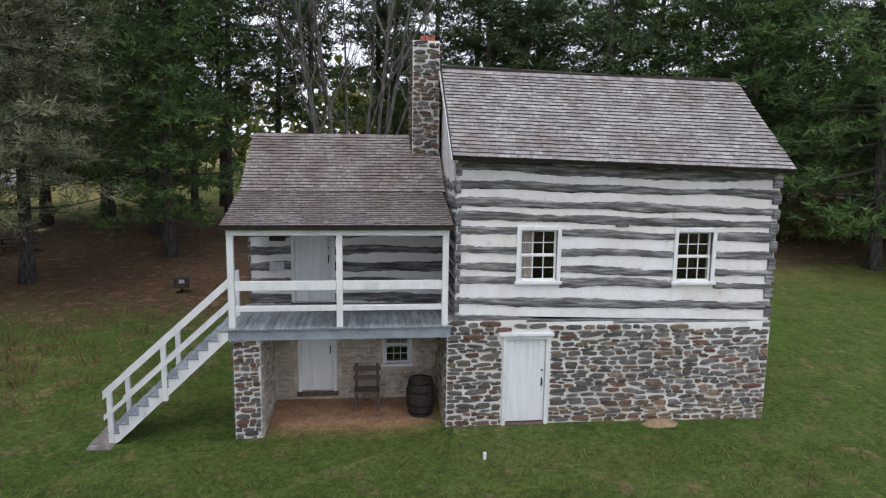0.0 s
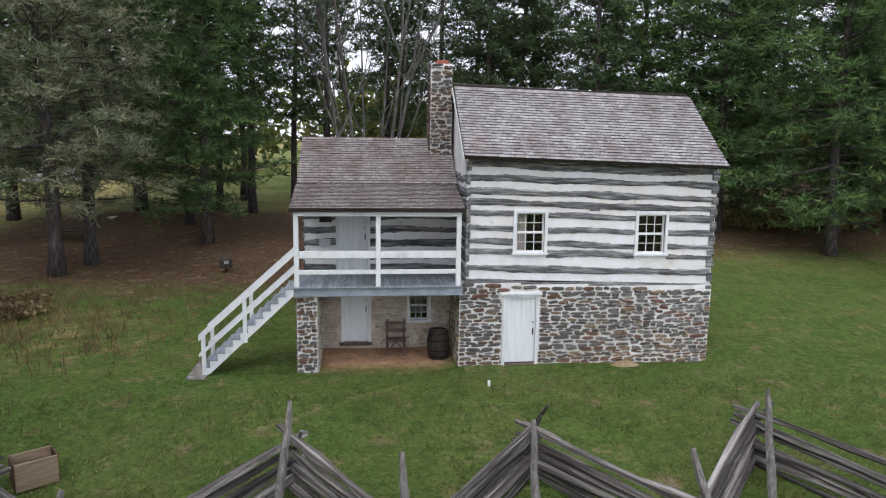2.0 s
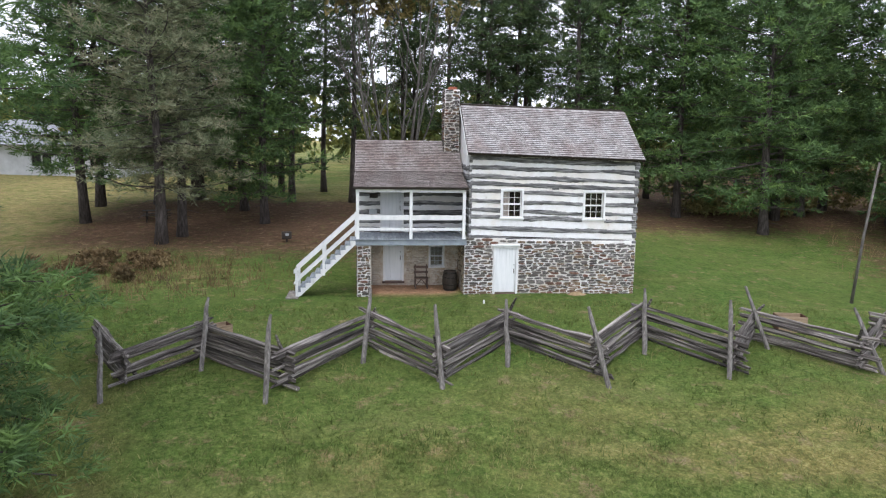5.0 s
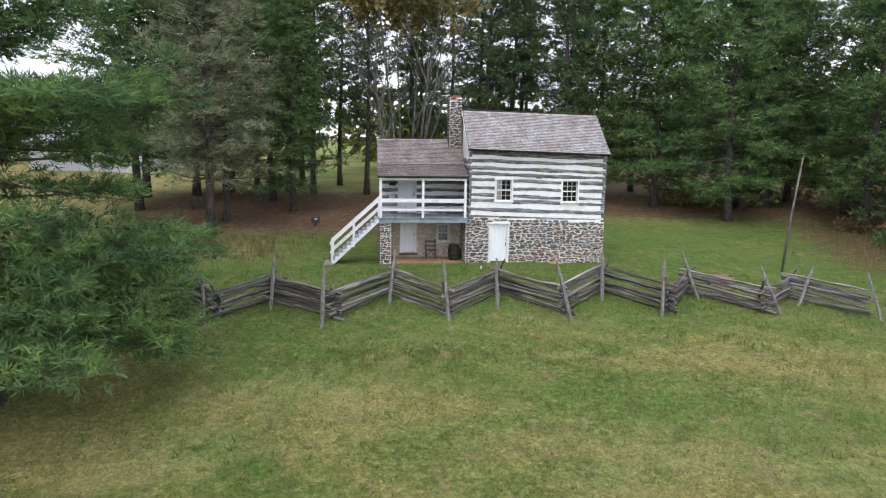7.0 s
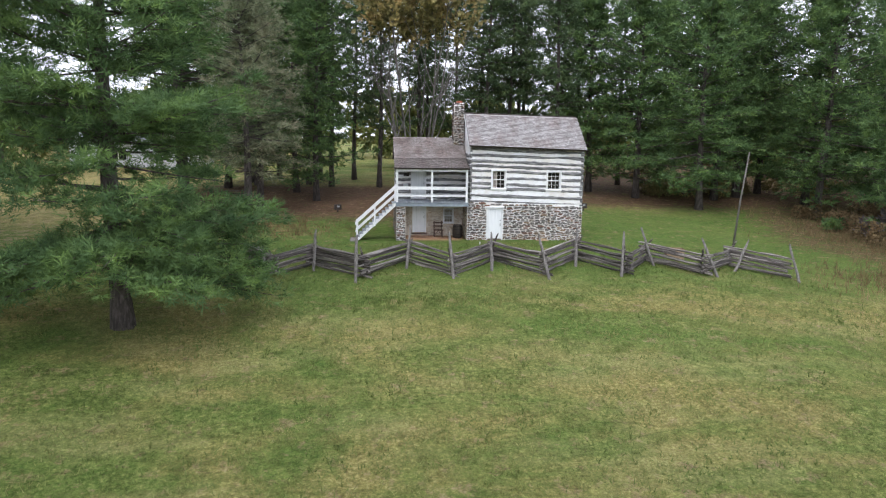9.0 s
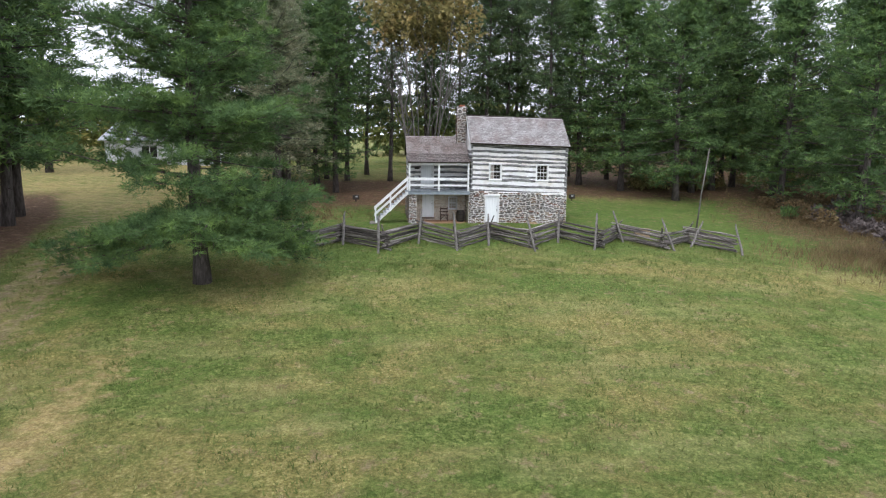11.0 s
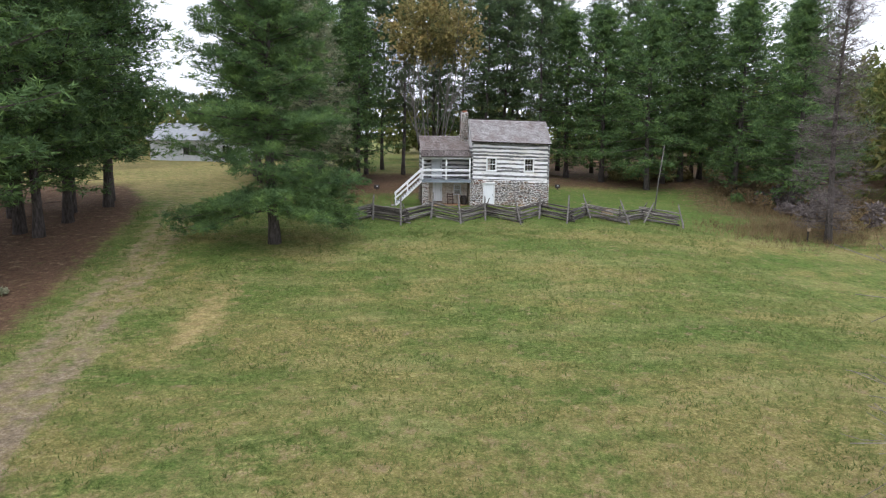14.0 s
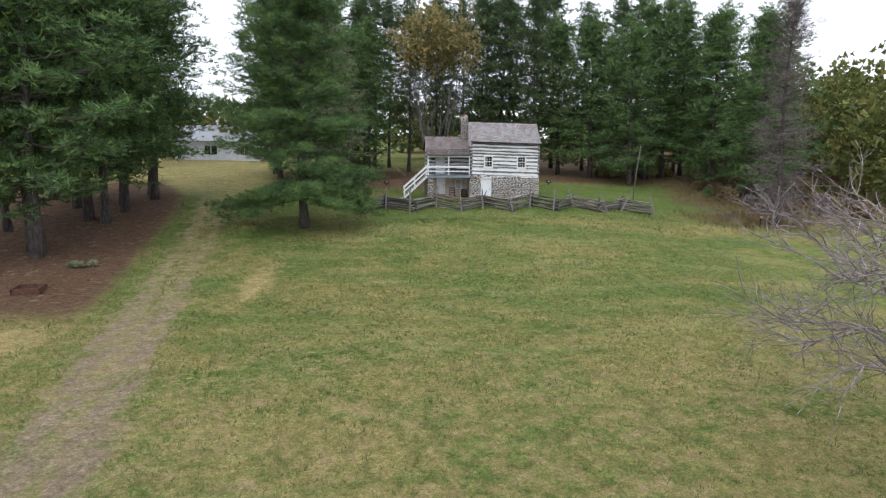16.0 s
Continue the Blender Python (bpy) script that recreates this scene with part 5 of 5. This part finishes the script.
def stem_tree(seed, stems, H, lean, rad, depth, bark, leaf, per, label, name, high=0.6, leaf_size=(0.22, 0.09), kids=(2, 3)):
    r = random.Random(seed)
    tree = thing(name, label, "tree")
    g, tips = Geo(), []
    for k in range(stems):
        a = 6.28 * k / stems + r.uniform(-0.3, 0.3)
        d = Vector((math.cos(a) * lean, math.sin(a) * lean, 1))
        branchy(g, r, (0.25 * math.cos(a), 0.25 * math.sin(a), -0.2), d, H * 0.42 * r.uniform(0.85, 1.1), rad * r.uniform(0.7, 1.1), depth, tips, 0.16, kids, 0.35, 6, 0.55)
    tr = part("trunk", g.mesh("trunk", bark), tree)
    if leaf:
        tips = [q for q in tips if q[0][2] > H * high]
        for _ in range(72):
            a, u, k = r.uniform(0, 6.28), r.uniform(-1, 1), r.uniform(0.5, 1.0)
            w = math.sqrt(1 - u * u) * 5.8 * k
            mid = Vector((w * math.cos(a), w * math.sin(a), H * 0.8 + u * 4.6 * k))
            for _ in range(26):
                q = mid + Vector((r.gauss(0, 0.75), r.gauss(0, 0.75), r.gauss(0, 0.45)))
                tips.append((tuple(q), tuple((q - mid).normalized())))
        part("crown", needles("crown", [q[0] for q in tips], [q[1] for q in tips], np.random.default_rng(seed), per, leaf_size[0], leaf_size[1], leaf, 1.2), tree)
    return tree


settle(stem_tree(61, 7, 23, 0.3, 0.14, 3, M_DARKSTEM, M_AUTUMN, 5, "many-stemmed grey tree, bare below with an ochre autumn crown", "autumn_tree", 0.62, (0.34, 0.15)), -2.6, 17.5)
dead = pine(71, 22.5, 1.5, 3.4, 7, M_DEADTWIG, gap=0.0, droop=0.1, tier=(0.4, 0.7), puff=0.7, tufts=6, label="dead conifer with bare brown branches", name="dead_tree", blade=(0.6, 0.01))
settle(dead, 27.1, -12.4)
g, tips, r = Geo(), [], random.Random(81)
bare = thing("bare_tree", "bare fruit tree with pale lichened drooping twigs", "tree", at=(8.5, -53.3, gz(8.5, -53.3) - 1.0))
g.tube([(0, 0, -0.3), (-0.1, 0, 2.5), (-0.2, 0.1, 5.2), (-0.1, 0.2, 8.6)], [0.32, 0.27, 0.2, 0.07], 8, r, 0.1)
trunk = part("trunk", g.mesh("trunk", M_GREYBARK), bare)
for k in range(19):
    limb_geo = Geo()
    a = 2.4 * k + r.uniform(-0.3, 0.3)
    branchy(limb_geo, r, (-0.15, 0.1, 2.8 + 0.3 * k), (math.cos(a), math.sin(a), r.uniform(-0.1, 0.5)), 4.2 - 0.06 * k, 0.085, 3, tips, 0.8, (3, 5), 0.0, 5, 0.6)
    part("limb", limb_geo.mesh("limb", M_TWIG if k % 5 else M_GREYBARK), trunk)


def leaf_mass(name, spots, seed, material, label, category, size=0.5, per=260):
    """Far woods or undergrowth: many leaf clumps over uneven crowns."""
    rng = np.random.default_rng(seed)
    cen, dr = [], []
    for x, y, h, w in spots:
        base = gz(x, y)
        for _ in range(per):
            u = rng.normal(0, 1, 3)
            u /= np.linalg.norm(u)
            k = rng.uniform(0.55, 1.0) * (1 + 0.25 * math.sin(5 * u[0] + x) * math.cos(4 * u[2] + y))
            cen.append((x + u[0] * w * k, y + u[1] * w * k, max(base + 0.2, base + h * 0.55 + u[2] * h * 0.5 * k)))
            dr.append(tuple(u))
    ob = new(name, needles(name, cen, dr, rng, 3, size, size * 0.42, material, 0.9))
    return tagged(ob, label, category, kind="stuff")


W = random.Random(9)
leaf_mass("far_woods", [(W.uniform(46, 130), W.uniform(-5, 95), W.uniform(9, 16), W.uniform(3.5, 6)) for _ in range(70)], 3, M_LEAF, "mixed green and ochre woods in the distance", "woods", 0.9, 180)
leaf_mass("far_woods", [(W.uniform(-60, 60), W.uniform(52, 85), W.uniform(7, 12), W.uniform(3.5, 6)) for _ in range(60)], 4, M_LEAF, "mixed green woods behind the pines", "woods", 0.9, 150)
leaf_mass("far_woods", [(W.uniform(-150, -60), W.uniform(40, 110), W.uniform(9, 15), W.uniform(4, 6)) for _ in range(50)], 5, M_LEAF, "mixed green woods in the distance", "woods", 0.9, 150)
leaf_mass("undergrowth", [(W.uniform(22, 42), W.uniform(22, 30), W.uniform(1.0, 2.2), W.uniform(0.9, 1.8)) for _ in range(30)], 6, M_AUTUMN, "ochre undergrowth below the pines", "undergrowth", 0.22, 120)
leaf_mass("undergrowth", [(W.uniform(30.5, 42), W.uniform(-9, 13), W.uniform(0.6, 1.8), W.uniform(0.6, 1.3)) for _ in range(40)], 7, M_BRUSH, "rusty brush at the meadow's edge", "undergrowth", 0.2, 120)

leaf_mass("far_woods", [(W.uniform(47, 78), W.uniform(6, 45), W.uniform(13, 19), W.uniform(3.5, 5.5)) for _ in range(34)], 10, M_LEAF, "yellow-green autumn woods beyond the meadow", "woods", 0.7, 260)
leaf_mass("undergrowth", [(W.uniform(-20.5, -14.5), W.uniform(2.5, 8.5), W.uniform(0.2, 0.7), W.uniform(0.3, 0.7)) for _ in range(20)], 18, M_BRUSH, "brown weedy brush in the long grass", "undergrowth", 0.16, 110)
leaf_mass("undergrowth", [(W.uniform(31, 39), W.uniform(-13, 8), W.uniform(1.0, 2.6), W.uniform(0.8, 1.5)) for _ in range(12)], 17, M_DEADTWIG, "bare brown brambles at the meadow's edge", "undergrowth", 0.34, 90)
leaf_mass("green_shrub", [(33.2 + W.gauss(0, 1.2), 7.6 + W.gauss(0, 0.8), 1.0, 0.8) for _ in range(6)], 11, M_NEEDLE, "low green shrub at the wood's edge", "shrub", 0.2, 150)

# ---- small things ----
def crate(x, y, turn, size, label):
    a, b, h = size
    c = thing("wooden_crate", label, "crate", "crates behind the fence")
    for q in (-1, 1):
        part("side_board", Geo().box(-a, a, q * b - 0.015, q * b + 0.015, 0, h).mesh("side_board", M_BOARD, bevel=0.005), c)
        part("end_board", Geo().box(q * a - 0.015, q * a + 0.015, -b + 0.016, b - 0.016, 0, h).mesh("end_board", M_RUST, bevel=0.005), c)
    part("bottom_board", Geo().box(-a, a, -b, b, 0.02, 0.045).mesh("bottom_board", M_BOARD), c)
    c.matrix_basis = Matrix.Translation((x, y, gz(x, y))) @ Matrix.Rotation(radians(turn), 4, "Z")
    return c


crate(-9.2, -5.4, 35, (0.36, 0.26, 0.55), "open wooden crate with a brown lining, behind the fence")
crate(11.5, -5.0, -12, (0.5, 0.32, 0.6), "open wooden crate behind the fence")


def marker(x, y, turn, label):
    c = thing("marker_box", label, "box", "marker boxes")
    part("leg", Geo().box(-0.05, 0.05, -0.05, 0.05, -0.1, 0.25).mesh("leg", M_DARKWOOD), c)
    part("case", Geo().box(-0.28, 0.28, -0.2, 0.2, 0.2, 0.62).mesh("case", M_DARKWOOD, bevel=0.02), c)
    part("face", Geo().box(-0.08, 0.12, -0.215, -0.2, 0.4, 0.54).mesh("face", M_FARROOF), c, "pale face plate")
    c.matrix_basis = Matrix.Translation((x, y, gz(x, y))) @ Matrix.Rotation(radians(turn), 4, "Z")


marker(-9.05, 12.0, 12, "small dark wooden box on a short leg in the grass")
marker(12.0, 14.0, -8, "small dark wooden box on a short leg near the wood")
pole = Geo().tube([(18.0, 0.07, -0.9), (18.25, 0.07, 2.5), (18.62, 0.07, 5.9)], [0.075, 0.06, 0.045], 8).mesh("pole", M_DARKSTEM, True)
tagged(new("pole", pole), "leaning weathered wooden pole standing in the grass", "pole")
ring = thing("fire_pit", "low rusty square fire pit frame on the needle bed", "fire pit", at=(-30.0, -31.0, gz(-30, -31)))
for k in range(4):
    part("plate", Geo().box(-0.75, 0.75, -0.75, -0.66, -0.05, 0.34).mesh("plate", M_RUST, bevel=0.008), ring, at=Matrix.Rotation(math.pi / 2 * k + 0.2, 4, "Z"))

leaf_mass("shrub", [(-29.5 + W.gauss(0, 0.25), -26.0 + W.gauss(0, 0.25), 0.4, 0.3) for _ in range(4)], 13, M_DRYNEEDLE, "small green shrub on the needle bed", "shrub", 0.14, 60)
sign = thing("sign_post", "short dark post with a small pale plate at the meadow's edge", "sign", at=(25.7, -12.2, gz(25.7, -12.2)))
part("post", Geo().box(-0.05, 0.05, -0.05, 0.05, -0.2, 1.15).mesh("post", M_DARKWOOD, bevel=0.008), sign)
part("plate", Geo().box(-0.14, 0.14, -0.075, -0.052, 0.85, 1.1).mesh("plate", M_BOARD), sign, "pale wooden plate")
for x, y, h in ((0.45, -1.55, 0.14),):
    tagged(new("marker_stake", Geo().box(x - 0.035, x + 0.035, y - 0.035, y + 0.035, gz(x, y) - 0.1, gz(x, y) + h).mesh("marker_stake", M_WHITE, bevel=0.01)), "small white stake in the grass", "stake")


def picnic_table(x, y, turn):
    t = thing("picnic_table", "dark weathered picnic table under the pines", "table")
    for k in range(5):
        part("board", Geo().box(-0.9, 0.9, -0.36 + k * 0.146, -0.225 + k * 0.146, 0.71, 0.75).mesh("board", M_DARKWOOD, bevel=0.004), t)
    for s in (-1, 1):
        part("seat", Geo().box(-0.9, 0.9, s * 0.7 - 0.13, s * 0.7 + 0.13, 0.42, 0.46).mesh("seat", M_DARKWOOD, bevel=0.006), t)
        part("cross_bar", Geo().box(s * 0.62 - 0.03, s * 0.62 + 0.03, -0.72, 0.72, 0.34, 0.42).mesh("cross_bar", M_DARKWOOD), t)
        for q in (-1, 1):
            part("leg", Geo().tube([(s * 0.62, q * 0.28, 0.71), (s * 0.62, q * 0.6, -0.05)], [0.05, 0.05], 4).mesh("leg", M_DARKWOOD), t)
    t.matrix_basis = Matrix.Translation((x, y, gz(x, y))) @ Matrix.Rotation(radians(turn), 4, "Z")


picnic_table(-18.6, 19.3, 14)
g = Geo()
for i in range(5):
    for k in range(14):
        a, q = 6.28 * k / 14, 1 - i / 4.6
        w = 1 + 0.25 * noise.noise((math.cos(a) * 2, math.sin(a) * 2, i * 0.7))
        g.v.append((4.75 + 0.5 * q * w * math.cos(a), -0.25 + 0.24 * q * w * math.sin(a), gz(4.75, -0.25) - 0.04 + 0.17 * math.sin(i * 0.36)))
for i in range(4):
    g.f += [(i * 14 + k, i * 14 + (k + 1) % 14, (i + 1) * 14 + (k + 1) % 14, (i + 1) * 14 + k) for k in range(14)]
g.f.append(tuple(56 + k for k in range(14)))
tagged(new("soil_heap", g.mesh("soil_heap", M_SOIL, True)), "low heap of tan soil against the stone wall", "soil")

# far white house
fh = thing("far_house", "white single-storey house beyond the grove", "house", at=(-37.6, 48.5, gz(-37.6, 48.5) - 0.1))
fh.rotation_euler = (0, 0, radians(-12))
fh.scale = (1.15, 1.15, 1.25)
part("wall", wall_cells(Geo(), -7.5, 6, 0, 2.9, 0, 0.2, [(-2.6, -0.6, 0.9, 2.1), (3.2, 4.2, 0.9, 2.1)]).box(-7.5, -7.3, 0.2, 8, 0, 2.9).box(5.8, 6, 0.2, 8, 0, 2.9).box(-7.3, 5.8, 7.8, 8, 0, 2.9).mesh("wall", M_SIDING), fh)
g = Geo()
slab(g, (-8, -0.6, 2.75), (6.5, -0.6, 2.75), (6.5, 4, 5.0), (-8, 4, 5.0), 0.12)
slab(g, (6.5, 8.6, 2.75), (-8, 8.6, 2.75), (-8, 4, 5.0), (6.5, 4, 5.0), 0.12)
part("roof", g.mesh("roof", M_FARROOF), fh)
for a, b in ((-2.6, -0.6), (3.2, 4.2)):
    part("window", Geo().box(a, b, 0.1, 0.14, 0.9, 2.1).mesh("window", M_IRON), fh, "dark window")
    part("window_frame", Geo().box((a + b) / 2 - 0.04, (a + b) / 2 + 0.04, 0.05, 0.1, 0.9, 2.1).mesh("window_frame", M_WHITE), fh)
part("post", Geo().tube([(4.0, 2, 4.0), (4.0, 2, 8.2)], [0.05, 0.04], 6).mesh("post", M_WHITE), fh, "white pole on the roof")


# ---- grass blades over the meadow ----
def build_grass():
    rng = np.random.default_rng(12)
    n = 75000
    x = rng.uniform(-30, 18, n)
    y = rng.uniform(-64, -1.5, n)
    keep = np.array([0.55 < 1 - max(c[0], 1.2 * c[1], 0.8 * c[2]) for c in (cover(a, b) for a, b in zip(x, y))])
    clump = np.array([noise.noise((a * 0.6, b * 0.6, 4.0)) for a, b in zip(x, y)])
    keep &= clump > rng.uniform(-0.9, 0.25, n)
    x, y = x[keep], y[keep]
    z = np.array([gz(a, b) for a, b in zip(x, y)]) + 0.01
    per = 3
    c = np.repeat(np.stack([x, y, z], 1), per, axis=0) + rng.normal(0, 0.05, (len(x) * per, 3)) * np.array([1, 1, 0])
    m = len(c)
    d = rng.normal(0, 0.75, (m, 3))
    d[:, 2] = 1
    d /= np.linalg.norm(d, axis=1, keepdims=True)
    a = rng.uniform(0, 6.28, m)
    side = np.stack([np.cos(a), np.sin(a), np.zeros(m)], 1) * rng.uniform(0.009, 0.02, (m, 1))
    h = rng.uniform(0.06, 0.24, (m, 1))
    v = np.stack([c - side, c + side, c + d * h], 1).reshape(-1, 3)
    ob = new("grass", tri_mesh("grass", v, np.arange(m * 3).reshape(-1, 3), M_GRASS))
    tagged(ob, "short meadow grass, green with dry blades", "grass", kind="stuff")



def build_weeds(name, x0, y0, sx, sy, n, low, high, material, label, seed):
    """A stand of tall thin stalks."""
    rng = np.random.default_rng(seed)
    x, y = rng.normal(x0, sx, n), rng.normal(y0, sy, n)
    c = np.stack([x, y, [gz(a, b) for a, b in zip(x, y)]], 1)
    c = np.repeat(c, 4, axis=0) + rng.normal(0, 0.09, (n * 4, 3)) * np.array([1, 1, 0])
    m = len(c)
    d = rng.normal(0, 0.4, (m, 3))
    d[:, 2] = 1
    a = rng.uniform(0, 6.28, m)
    side = np.stack([np.cos(a), np.sin(a), np.zeros(m)], 1) * rng.uniform(0.008, 0.02, (m, 1))
    v = np.stack([c - side, c + side, c + d * rng.uniform(low, high, (m, 1))], 1).reshape(-1, 3)
    tagged(new(name, tri_mesh(name, v, np.arange(m * 3).reshape(-1, 3), material)), label, "weeds", kind="stuff")


build_grass()
build_weeds("weeds", -14.5, 4.0, 3.8, 2.4, 1100, 0.15, 0.5, M_BRUSH, "brown seeded weeds in the long grass", 1)
build_weeds("weeds", 27.0, -9.5, 3.5, 2.5, 2200, 0.2, 0.7, M_BRUSH, "dry brown weeds at the meadow's edge", 2)
build_weeds("weeds", 33.0, 2.0, 3.5, 6.0, 2000, 0.3, 0.9, M_BRUSH, "tall rusty grass at the wood's edge", 3)
build_weeds("weeds", -3.0, -12.9, 3.2, 0.55, 600, 0.06, 0.2, M_GRASS, "tufts of long grass along the mown edge", 4)
